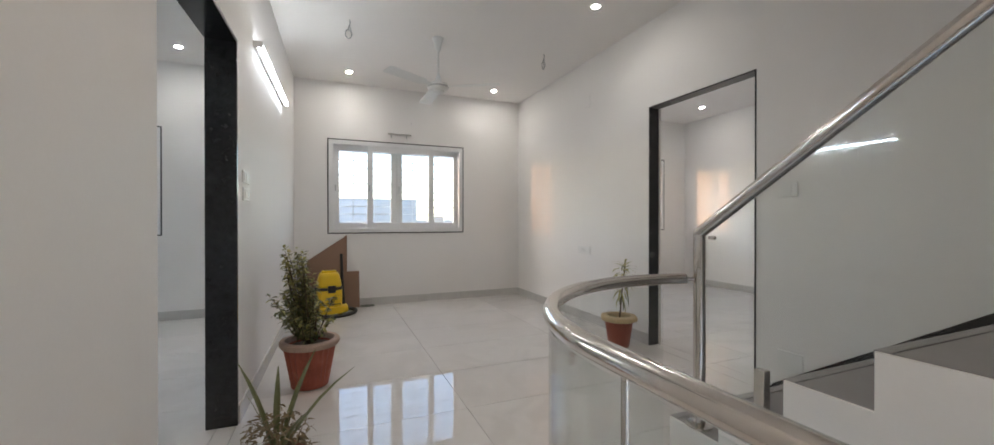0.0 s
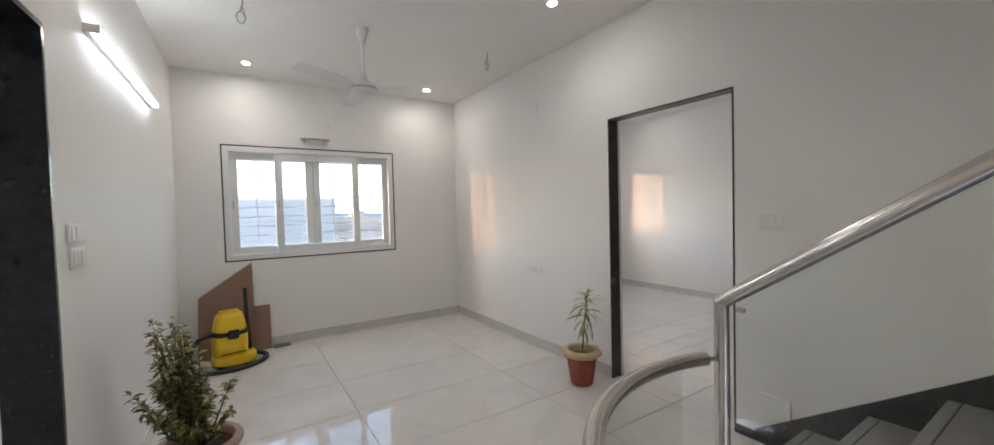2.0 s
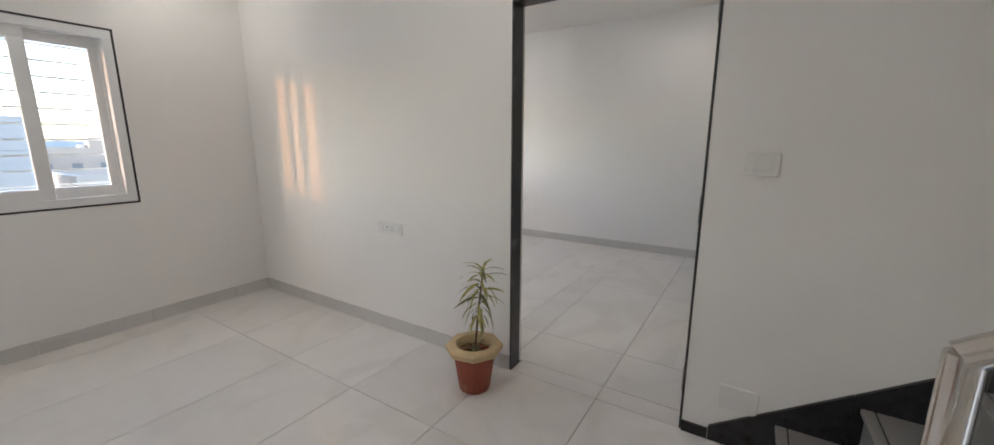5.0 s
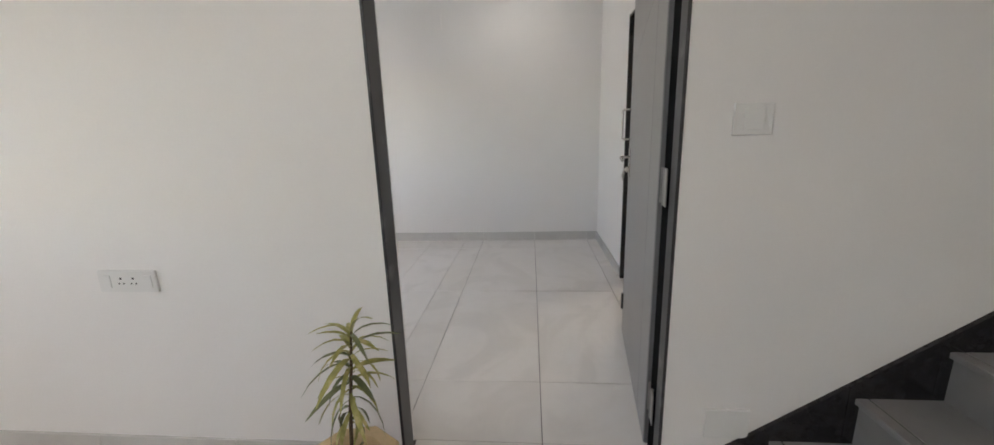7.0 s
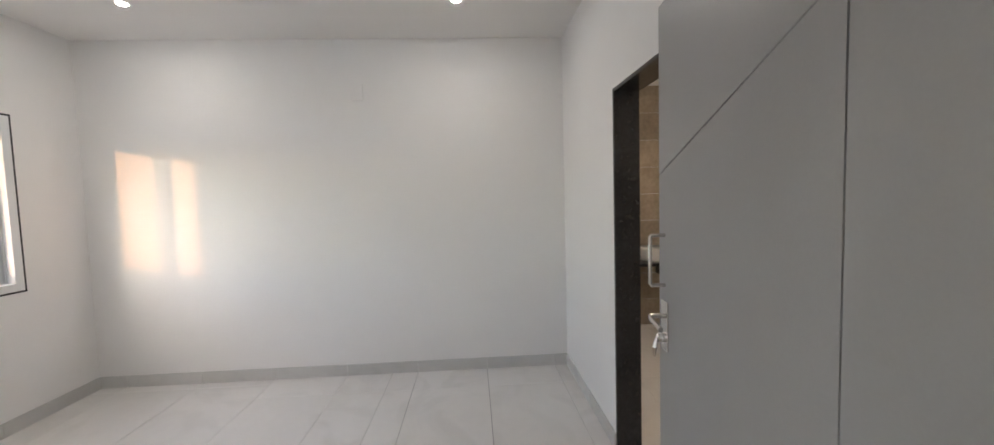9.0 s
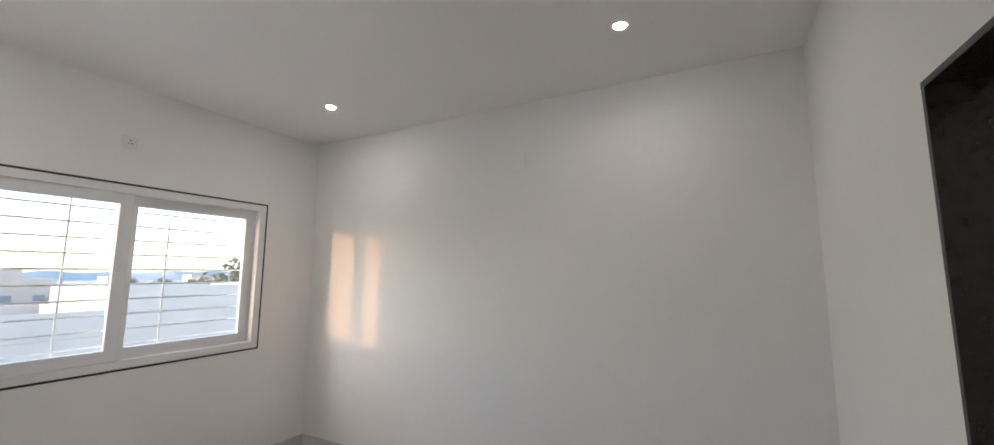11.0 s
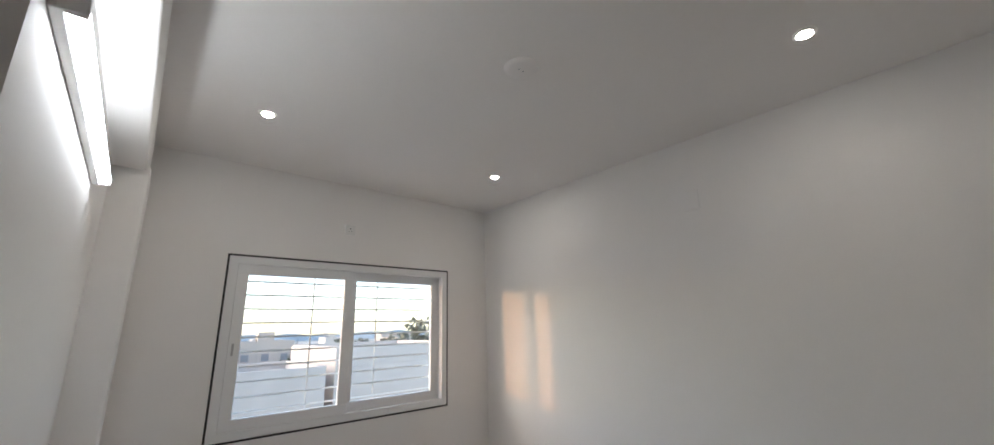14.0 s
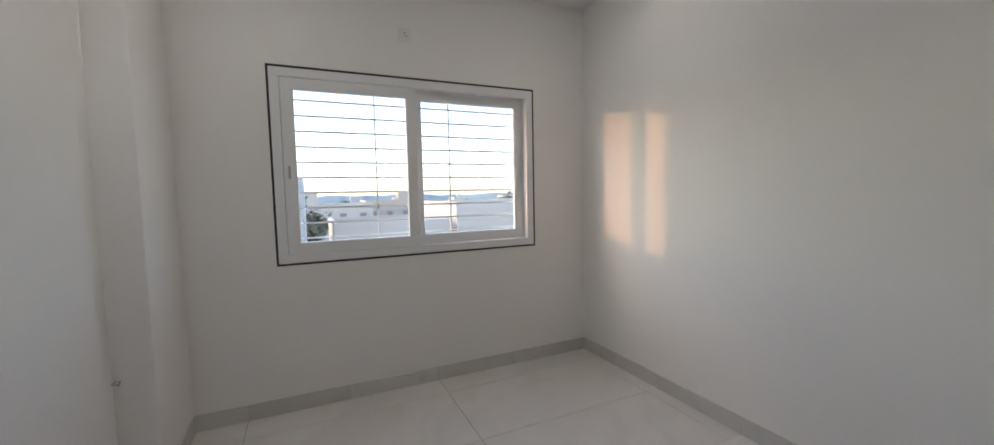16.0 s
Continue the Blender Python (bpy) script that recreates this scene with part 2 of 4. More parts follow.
def wall(name, along, a0, a1, u0, u1, z0, z1, holes, label, material=None):
    """A wall of thickness a0..a1 that runs along 'x' or 'y' from u0 to u1, with holes (u0, u1, z0, z1) cut through."""
    us = sorted({u0, u1, *(h[0] for h in holes), *(h[1] for h in holes)})
    zs = sorted({z0, z1, *(h[2] for h in holes), *(h[3] for h in holes)})
    us, zs = [u for u in us if u0 <= u <= u1], [z for z in zs if z0 <= z <= z1]
    nu, nz = len(us) - 1, len(zs) - 1

    def solid(i, j):
        if not (0 <= i < nu and 0 <= j < nz):
            return False
        cu, cz = (us[i] + us[i + 1]) / 2, (zs[j] + zs[j + 1]) / 2
        return not any(h[0] < cu < h[1] and h[2] < cz < h[3] for h in holes)

    bm = bmesh.new()
    seen = {}

    def v(u, a, z):
        k = (u, a, z)
        if k not in seen:
            seen[k] = bm.verts.new((u, a, z) if along == "x" else (a, u, z))
        return seen[k]

    for i in range(nu):
        for j in range(nz):
            if not solid(i, j):
                continue
            p, q, r, s = us[i], us[i + 1], zs[j], zs[j + 1]
            for a in (a0, a1):
                bm.faces.new((v(p, a, r), v(q, a, r), v(q, a, s), v(p, a, s)))
            for di, dj, e in ((-1, 0, ((p, r), (p, s))), (1, 0, ((q, r), (q, s))), (0, -1, ((p, r), (q, r))), (0, 1, ((p, s), (q, s)))):
                if not solid(i + di, j + dj):
                    (e0, e1), (f0, f1) = e
                    bm.faces.new((v(e0, a0, e1), v(f0, a0, f1), v(f0, a1, f1), v(e0, a1, e1)))
    return structure(name, bm, material or PAINT, label)


# ---- plan ----
H = 2.85
H2 = 2.85             # bedroom ceiling
LX = -3.02             # wall beside the landing, at its north end
LEAN = -0.0153         # turn of that wall out of square
PX = 0.362             # deeper part of the wall between hall and bedroom
PD = 0.138            # the same wall at the doorway
EX = 3.322             # end wall of the bedroom
BY = -3.966             # bathroom wall of the bedroom
DN, DF, DH = -3.676, -2.698, 2.10   # bedroom doorway
W1 = (-2.639, -0.866, 0.938, 2.132)
W2 = (1.0, 2.834, 0.942, 2.166)
W3 = (-6.07, -4.32, 0.938, 2.13)
BACK = -7.4
RC, RR = (-1.36, -4.83), 0.735       # centre and radius of the curved landing edge
STEPS, RISE, GO, ST0 = 12, 0.179, 0.2585, -4.056
BEX = 4.3             # end wall of the bathroom

wall("wall_north", "x", 0.0, 0.23, -6.6, EX + 0.15, 0.0, H2, [W1, W2, W3], "white painted outside wall with three windows")
wall("wall_bedroom", "y", 0.0, 0.138, BACK, 0.0, 0.0, H, [(DN, DF, 0.0, DH)], "white painted wall between hall and bedroom")
wall("wall_bedroom_inner", "y", PD, PX, -2.42, 0.0, 0.0, H2, [], "white painted thicker part of the dividing wall")
def slant(ob):
    """Turns a thing on the landing wall with it about its north end."""
    ob.matrix_basis = Matrix.Translation((LX, 0, 0)) @ Matrix.Rotation(LEAN, 4, "Z") @ Matrix.Translation((-LX, 0, 0)) @ ob.matrix_basis
    return ob


slant(wall("wall_landing", "y", LX - 0.14, LX, BACK, 0.0, 0.0, H, [(-3.99, -2.955, 0.0, 2.07)], "white painted wall beside the landing"))
wall("wall_end", "y", EX, EX + 0.15, BY, 0.0, 0.0, H2, [], "white painted end wall of the bedroom")
wall("wall_bath", "x", BY - 0.14, BY, PD, BEX + 0.15, 0.0, H2, [(1.27, 2.077, 0.0, 2.09)], "white painted wall with the bathroom doorway")
wall("wall_back", "x", BACK - 0.15, BACK, LX - 0.14, PD, 0.0, 5.6, [], "white painted wall behind the stairs")
wall("wall_far_room_west", "y", -6.75, -6.6, -4.6, 0.23, 0.0, H, [], "white painted wall of the side room")
wall("wall_far_room_south", "x", -4.75, -4.6, -6.6, LX - 0.14, 0.0, H, [], "white painted wall of the side room")
wall("wall_stairwell", "y", 0.0, PD - 0.01, BACK, -4.3, H, 5.6, [], "white painted upper stairwell wall")
wall("wall_stairwell_west", "y", -2.2, -2.06, BACK, -4.3, H, 5.6, [], "white painted upper stairwell wall")
wall("wall_stairwell_north", "x", -4.3, -4.16, -2.2, PD, H + 0.152, 5.6, [], "white painted upper stairwell wall")

# corner pillar and ceiling beam of the bedroom
structure("wall_pillar", box(PX - 0.05, 0.52, -0.52, 0.05, -0.03, 2.53, 0.02), PAINT, "white painted corner pillar", True)
structure("wall_beam", box(PX - 0.03, 0.502, -2.42, 0.03, 2.50, H2 + 0.03, 0.006), PAINT, "white painted ceiling beam")

# ceilings
bm = bmesh.new()
for b in ((LX - 0.14, PD - 0.002, -4.3, 0.0), (LX - 0.14, -2.06, BACK, -4.3)):
    bm_box(bm, b[0], b[1], b[2], b[3], H, H + 0.15)
structure("ceiling", bm, CEIL, "white painted hall ceiling")
structure("ceiling_bedroom", box(PD, BEX + 0.15, -5.7, 0.23, H2, H2 + 0.15), CEIL, "white painted bedroom ceiling")
structure("ceiling_side_room", box(-6.75, LX - 0.142, -4.75, 0.0, H, H + 0.15), CEIL, "white painted side room ceiling")
structure("ceiling_stairwell", box(-2.2, PD, BACK, -4.16, 5.6, 5.75), CEIL, "white painted stairwell ceiling")

# floor slabs under the tiles
bm = bmesh.new()
for b in ((LX - 0.14, PD, -4.06, 0.0), (LX - 0.14, RC[0] - RR, BACK, -4.06), (PD, EX, BY - 0.14, 0.0), (-6.6, LX - 0.14, -4.6, 0.0)):
    bm_box(bm, b[0], b[1], b[2], b[3], -0.16, -0.006)
bm_box(bm, PD, BEX, -5.7, BY - 0.14, -0.16, -0.003)
floor = structure("floor", bm, GROUT, "grey grout between polished floor tiles")
structure("floor_lower", box(LX - 0.14, PD, BACK, -3.0, -2.2, -2.1), CONCRETE, "grey concrete lower landing")
structure("wall_lower_north", box(-2.2, PD, -4.05, -3.9, -2.1, -0.16), PAINT, "white painted lower stairwell wall")
structure("wall_lower_east", box(0.0, PD, BACK, -4.05, -2.1, 0.0), PAINT, "white painted lower stairwell wall")
structure("wall_lower_west", box(-2.2, -2.06, BACK, -4.05, -2.1, -0.16), PAINT, "white painted lower stairwell wall")


# ---- skirting ----
def skirting(runs):
    for name, along, face, way, u0, u1, off in runs:
        root = thing(name, "grey stone skirting tiles along the wall", "baseboard", kind="structure")
        meshes = {}
        u = u0
        first = True
        while u < u1 - 0.01:
            e = min(u1, (math.floor((u - off) / 0.605 + 1e-6) + 1) * 0.605 + off)
            ln = round(e - u - 0.003, 3)
            if ln > 0.02:
                if ln not in meshes:
                    lo, hi = sorted((0.0, way * 0.011))
                    b = box(0, ln, lo, hi, -0.004, 0.098, 0.0015) if along == "x" else box(lo, hi, 0, ln, -0.004, 0.098, 0.0015)
                    ob = part("skirting_tile", b, SKIRT, root)
                    meshes[ln] = ob.data
                else:
                    ob = new("skirting_tile", meshes[ln])
                    ob.parent = root
                ob.location = (u, face, 0) if along == "x" else (face, u, 0)
            u = e
        if face == LX:
            slant(root)


skirting([
    ("baseboard_hall_north", "x", 0.0, -1, LX, 0.0, -0.3), ("baseboard_hall_east", "y", 0.0, -1, DF + 0.0, -0.011, -0.2),
    ("baseboard_hall_west", "y", LX, 1, -2.955, -0.011, -0.2), ("baseboard_landing", "y", LX, 1, BACK, -3.99, -0.2),
    ("baseboard_bedroom_north", "x", 0.0, -1, 0.52, EX, 0.189), ("baseboard_bedroom_end", "y", EX, -1, BY, -0.011, -0.22),
    ("baseboard_bedroom_bath", "x", BY, 1, 2.077, EX - 0.011, 0.2), ("baseboard_bedroom_bath_near", "x", BY, 1, PD, 1.27, 0.2),
    ("baseboard_pillar_side", "y", 0.52, 1, -0.52, -0.011, -0.2), ("baseboard_pillar_front", "x", -0.52, -1, PX + 0.011, 0.52, 0.1),
    ("baseboard_bedroom_west", "y", PX, 1, -2.42, -0.52, -0.2),
    ("baseboard_side_room", "x", 0.0, -1, -6.6, LX - 0.14, 0.1),
])


# ---- doorways ----
def lining(name, along, f0, f1, u0, u1, z1, t, material, label):
    """Stone slabs that line a doorway: two jambs and a head, a little proud of the wall."""
    root = thing(name, label, "door frame", kind="structure")
    for nm, a, b, c, d in (("jamb", u0, u0 + t, 0.0, z1), ("jamb", u1 - t, u1, 0.0, z1), ("head", u0 + t, u1 - t, z1 - t, z1)):
        b2 = box(a, b, f0, f1, c, d, 0.0015) if along == "x" else box(f0, f1, a, b, c, d, 0.0015)
        part(nm, b2, material, root)
    return root


# the hinge-side rebate is a flat strip with its shade painted black
frame_b = thing("door_frame_bedroom", "dark granite lining of the bedroom doorway with a painted black shade strip", "door frame", kind="structure")
for nm, x0, x1, y0, y1, z0, z1, m in (
        ("jamb", -0.003, 0.054, DN, DN + 0.011, 0.0, DH, GRANITE_G), ("jamb", -0.003, 0.10, DF - 0.011, DF, 0.0, DH, GRANITE_G),
        ("head", -0.003, 0.10, DN + 0.011, DF - 0.011, DH - 0.011, DH, GRANITE_G),
        ("rebate_shade", 0.055, 0.139, DN, DN + 0.005, 0.0, DH, GAP_SHADE)):
    part(nm, box(x0, x1, y0, y1, z0, z1, 0.0015), m, frame_b)
frame_l = thing("door_frame_landing", "black granite lining of the side doorway", "door frame", kind="structure")
part("jamb", box(LX - 0.143, LX + 0.003, -2.975, -2.955, 0.0, 2.07, 0.0015), GRANITE, frame_l)
part("head", box(LX - 0.143, LX + 0.003, -3.99, -2.975, 2.05, 2.07, 0.0015), GRANITE, frame_l)
slant(frame_l)
lining("door_frame_bath", "x", BY - 0.143, BY + 0.003, 1.27, 2.077, 2.09, 0.02, GRANITE, "black granite lining of the bathroom doorway")


def door_leaf():
    root = thing("bedroom_door", "grey laminated bedroom door standing open against the wall", "door", at=(0.152, -3.660, 0.008))
    root.rotation_euler = (0, 0, radians(-7.1))
    w, t, h = 0.97, 0.034, 2.085
    part("leaf", box(0.0, w, -t, -0.0005, 0.0, h, 0.001), LAMEDGE, root, "dark grey door edge")
    # face sheets with grooves between them
    g = 0.0035
    part("face_panel", box(0.002, 0.20 - g, 0.0, 0.003, 0.002, h - 0.002, 0.0008), LAMINATE, root)
    ring = [(0.20, 0.0, 0.002), (w - 0.002, 0.0, 0.002), (w - 0.002, 0.0, 1.55), (0.20, 0.0, 1.79)]
    part("face_panel", prism(bmesh.new(), ring, (0, 0.003, 0)), LAMINATE, root)
    ring = [(0.20, 0.0, 1.79 + g), (w - 0.002, 0.0, 1.55 + g), (w - 0.002, 0.0, h - 0.002), (0.20, 0.0, h - 0.002)]
    part("face_panel", prism(bmesh.new(), ring, (0, 0.003, 0)), LAMINATE, root)
    part("back_sheet", box(0.002, w - 0.002, -t - 0.003, -t, 0.002, h - 0.002), LAMINATE, root)
    # pull handle, lock with lever and bolt
    pull = part("pull_handle", tube_along(bmesh.new(), [(w - 0.055, 0.003, 1.36), (w - 0.055, 0.045, 1.36), (w - 0.055, 0.05, 1.355), (w - 0.055, 0.05, 1.205), (w - 0.055, 0.045, 1.2), (w - 0.055, 0.003, 1.2)], 0.006, 10), CHROME, root, "steel pull handle", True)
    lock = part("lock_plate", box(w - 0.085, w - 0.03, 0.003, 0.008, 0.99, 1.15, 0.002), CHROME, root, "brushed steel lock plate")
    part("lever", tube_along(bmesh.new(), [(w - 0.055, 0.008, 1.10), (w - 0.055, 0.05, 1.10), (w - 0.075, 0.055, 1.098), (w - 0.16, 0.052, 1.09)], 0.008, 10), CHROME, lock, "", True)
    part("knob", tube_along(bmesh.new(), [(w - 0.055, 0.008, 1.03), (w - 0.055, 0.022, 1.03), (w - 0.055, 0.03, 1.03)], [0.016, 0.016, 0.010], 14), CHROME, lock, "", True)
    part("keys", tube_along(bmesh.new(), [(w - 0.055, 0.03, 1.03), (w - 0.058, 0.038, 1.0), (w - 0.05, 0.036, 0.965)], [0.004, 0.009, 0.003], 8), CHROME, lock)
    for z in (0.16, 1.005, 1.86):
        hin = part("hinge", box(-0.002, 0.0, -t + 0.002, -0.004, z, z + 0.125, 0.0005), HINGE, root, "steel butt hinge")
        part("jamb_plate", box(-0.095, -0.058, -0.0095, -0.0065, z, z + 0.125, 0.0005), HINGE, hin)
        part("knuckle", tube_along(bmesh.new(), [(-0.05, -0.010, z), (-0.05, -0.010, z + 0.125)], 0.007, 10), HINGE, hin, "", True)
    stop = part("tower_bolt", box(w - 0.03, w - 0.012, 0.003, 0.016, 0.16, 0.26, 0.002), DARKP, root, "black floor bolt")
    return root


door_leaf()


# ---- windows ----
def window(name, w, sashes, uprights, label):
    """Sliding window: outer profile in the wall's opening, sashes (x0, x1, depth) with glass, and a grille outside."""
    x0, x1, z0, z1 = w
    root = thing(name, label, "window", kind="structure")

    def ring(nm, a, b, c, d, y0, y1, wd, m, par, bev=0.004, lab=""):
        bm = bmesh.new()
        for q in ((a, b, d - wd, d), (a, b, c, c + wd)):
            bm_box(bm, q[0], q[1], y0, y1, q[2], q[3], bev)
        for q in ((a, a + wd), (b - wd, b)):
            bm_box(bm, q[0], q[1], y0 + 0.0006, y1 - 0.0006, c + wd - 0.003, d - wd + 0.003, bev)
        return part(nm, bm, m, par, lab)

    ring("sealant", x0 - 0.004, x1 + 0.004, z0 - 0.004, z1 + 0.004, -0.003, 0.006, 0.013, SEAL, root, 0.0, "black sealant line round the frame")
    ring("window_frame", x0 + 0.009, x1 - 0.009, z0 + 0.009, z1 - 0.009, -0.006, 0.11, 0.055, UPVC, root, 0.004)
    ring("track", x0 + 0.06, x1 - 0.06, z0 + 0.06, z1 - 0.06, 0.046, 0.052, 0.018, UPVC, root, 0.001)
    for a, b, y in sashes:
        s = ring("sash", a, b, z0 + 0.062, z1 - 0.062, y, y + 0.036, 0.074, UPVC, root, 0.005)
        g = part("pane", box(a + 0.067, b - 0.067, y + 0.016, y + 0.020, z0 + 0.130, z1 - 0.130), WINGLASS, s)
        g.visible_shadow = False
        part("latch", box(a + 0.022, a + 0.036, y - 0.006, y + 0.001, 1.48, 1.56, 0.002), PLASTIC_G, s)
    gr = part("grille", box(x0 + 0.02, x0 + 0.03, 0.165, 0.175, z0, z1), GRILL, root, "cream painted safety grille")
    n = 12
    bar = None
    for i in range(n):
        z = z0 + 0.046 + i * 0.1014
        if bar is None:
            bar = part("bar", box(x0, x1, -0.004, 0.004, -0.006, 0.006), GRILL, gr)
        else:
            bar2 = new("bar", bar.data)
            bar2.parent = gr
        (bar if i == 0 else bar2).location = (0, 0.17, z)
    for x in uprights:
        part("upright", box(x - 0.005, x + 0.005, 0.176, 0.182, z0, z1), GRILL, gr)
    return root


window("window_1", W1, [(-2.577, -1.7835, 0.062), (-1.7815, -0.918, 0.062), (-2.165, -1.285, 0.006)], (-2.33, -1.55), "white sliding window of the hall with outside grille")
window("window_2", W2, [(1.066, 1.905, 0.006), (1.88, 2.768, 0.062)], (1.645, 2.192), "white two-pane sliding window of the bedroom with outside grille")
window("window_3", W3, [(-6.0, -5.12, 0.006), (-5.2, -4.39, 0.062)], (-5.5, -4.8), "white sliding window of the side room with outside grille")


# ---- lamps ----
def tube_light(at, length, side, label, lamp=None):
    """A wall batten with a glowing tube along y; side: the way that it faces along x."""
    root = thing("tube_light", label, "tube light", "tube lights", at)
    s = side
    lo, hi = sorted((0.0, s * 0.022))
    part("batten", box(lo, hi, -length / 2 - 0.012, length / 2 + 0.012, -0.020, 0.020, 0.003), PLASTIC, root)
    part("diffuser", tube_along(bmesh.new(), [(s * 0.038, -length / 2, 0), (s * 0.038, length / 2, 0)], 0.0175, 14), lamp or LAMP_TUBE, root, "glowing white diffuser", True)
    for y in (-length / 2 - 0.006, length / 2 + 0.006):
        part("end_cap", box(*sorted((s * 0.012, s * 0.056)), y - 0.008, y + 0.008, -0.019, 0.019, 0.003), PLASTIC, root)
    return root


slant(tube_light((LX, -1.80, 2.23), 1.42, 1, "white tube light glowing on the hall wall"))
tube_light((PX, -1.75, 2.225), 1.16, 1, "white tube light glowing on the bedroom wall under the beam", LAMP_TUBE_2)
tube_light((-6.6, -1.95, 2.2), 1.15, 1, "white tube light glowing on the side room wall", LAMP_TUBE_3)


def downlight(x, y, power, label, z=H, tone=(1.0, 0.97, 0.93), spread=140):
    root = thing("downlight", label, "downlight", "ceiling downlights", (x, y, z))
    bm = bmesh.new()
    lathe(bm, [(0.030, -0.0005), (0.030, -0.004), (0.040, -0.006), (0.046, -0.003), (0.047, 0.0)], 28)
    part("bezel", bm, PLASTIC, root, "", True)
    part("diffuser", lathe(bmesh.new(), [(0.029, -0.0055), (0.028, -0.0075)], 24), LAMP_DOWN, root, "glowing white disc")
    lamp = new("downlight_lamp", bpy.data.lights.new("downlight_lamp", "AREA"))
    lamp.data.shape, lamp.data.size, lamp.data.energy, lamp.data.color = "DISK", 0.054, power, tone
    lamp.data.spread = radians(spread)
    lamp.location = (0, 0, -0.0085)
    lamp.parent = root
    return root


for x, y in ((-2.40, -0.43), (-0.57, -0.43), (-0.597, -2.74), (-2.40, -2.74)):
    downlight(x, y, DOWN * 0.85, "small round recessed downlight glowing in the hall ceiling", H, (1.0, 0.94, 0.86), 150)
for x, y in ((2.70, -0.905), (0.979, -0.887), (2.655, -3.094)):
    downlight(x, y, DOWN * 0.55, "small round recessed downlight glowing in the bedroom ceiling", H2, (1.0, 0.88, 0.74), 150)
for x, y in ((-2.55, -4.75), (-2.55, -6.2)):
    downlight(x, y, DOWN * 2.4, "small round recessed downlight glowing in the landing ceiling", H, (1.0, 0.80, 0.61))
downlight(-4.017, -0.515, DOWN * 0.8, "small round recessed downlight glowing in the side room")


def ceiling_fan(x, y):
    root = thing("ceiling_fan", "white three-blade ceiling fan on a short rod", "fan", at=(x, y, H))
    part("canopy", lathe(bmesh.new(), [(0.012, -0.13), (0.022, -0.12), (0.036, -0.06), (0.052, -0.012), (0.055, 0.0)], 28), FANW, root, "", True)
    part("rod", lathe(bmesh.new(), [(0.011, -0.43), (0.011, -0.11)], 14), FANW, root, "", True)
    part("collar", lathe(bmesh.new(), [(0.045, -0.40), (0.032, -0.375), (0.018, -0.33), (0.014, -0.32)], 24), FANW, root, "", True)
    part("motor", lathe(bmesh.new(), [(0.03, -0.497), (0.055, -0.492), (0.062, -0.478), (0.088, -0.472), (0.098, -0.455), (0.100, -0.43), (0.092, -0.41), (0.06, -0.398), (0.03, -0.395)], 36), FANW, root, "", True)
    part("motor_band", lathe(bmesh.new(), [(0.1005, -0.448), (0.102, -0.444), (0.102, -0.438), (0.1005, -0.434)], 36), PLASTIC_G, root)
    for k in range(3):
        a = radians(90 + 120 * k)
        bm = bmesh.new()
        ring = [(0.085, -0.022, 0), (0.16, -0.03, 0), (0.20, -0.058, 0), (0.58, -0.062, 0), (0.60, -0.05, 0), (0.60, 0.05, 0), (0.58, 0.062, 0), (0.20, 0.058, 0), (0.16, 0.03, 0), (0.085, 0.022, 0)]
        prism(bm, ring, (0, 0, 0.003))
        bmesh.ops.transform(bm, matrix=Matrix.Translation((0, 0, -0.437)) @ Matrix.Rotation(a, 4, "Z") @ Matrix.Rotation(radians(9), 4, "X"), verts=bm.verts)
        part("blade", bm, FANW, root)
    for c in root.children:
        if not c.name.startswith(("canopy", "rod")):
            c.location.z = -0.03
    return root


ceiling_fan(-1.645, -1.68)


def wire_hook(x, y, tilt):
    root = thing("wire_loop", "grey twisted cable loop hanging from the ceiling", "cable", "ceiling cable loops", (x, y, H))
    part("wire", tube_along(bmesh.new(), [(0, 0, 0), (0.004, 0, -0.03), (-0.006, 0.003, -0.06), (-0.012, 0, -0.085)], 0.005, 8), PLASTIC_G, root, "", True)
    c, s = math.cos(tilt), math.sin(tilt)
    pts = [(-0.010 + c * 0.026 * math.sin(a), s * 0.026 * math.sin(a), -0.125 + 0.038 * math.cos(a)) for a in [2 * math.pi * k / 16 for k in range(16)]]
    part("loop", tube_along(bmesh.new(), pts, 0.004, 8, True), PLASTIC_G, root, "", True)
    part("tail", tube_along(bmesh.new(), [(0.0, 0.002, -0.05), (0.012, 0.004, -0.09), (0.02, 0.006, -0.13)], 0.0035, 8), PLASTIC_G, root, "", True)


wire_hook(-0.525, -1.74, 0.6)
wire_hook(-2.446, -1.74, 0.2)

rose = thing("ceiling_rose", "white round fan box cover in the bedroom ceiling", "ceiling cover", at=(1.83, -2.115, H2))
part("disc", lathe(bmesh.new(), [(0.058, -0.012), (0.075, -0.009), (0.085, -0.003), (0.086, 0.0)], 36), CEIL, rose, "", True)
for x in (-0.014, 0.014):
    part("screw", lathe(bmesh.new(), [(0.004, -0.0135), (0.004, -0.011)], 10, (x, 0)), PLASTIC_G, rose)


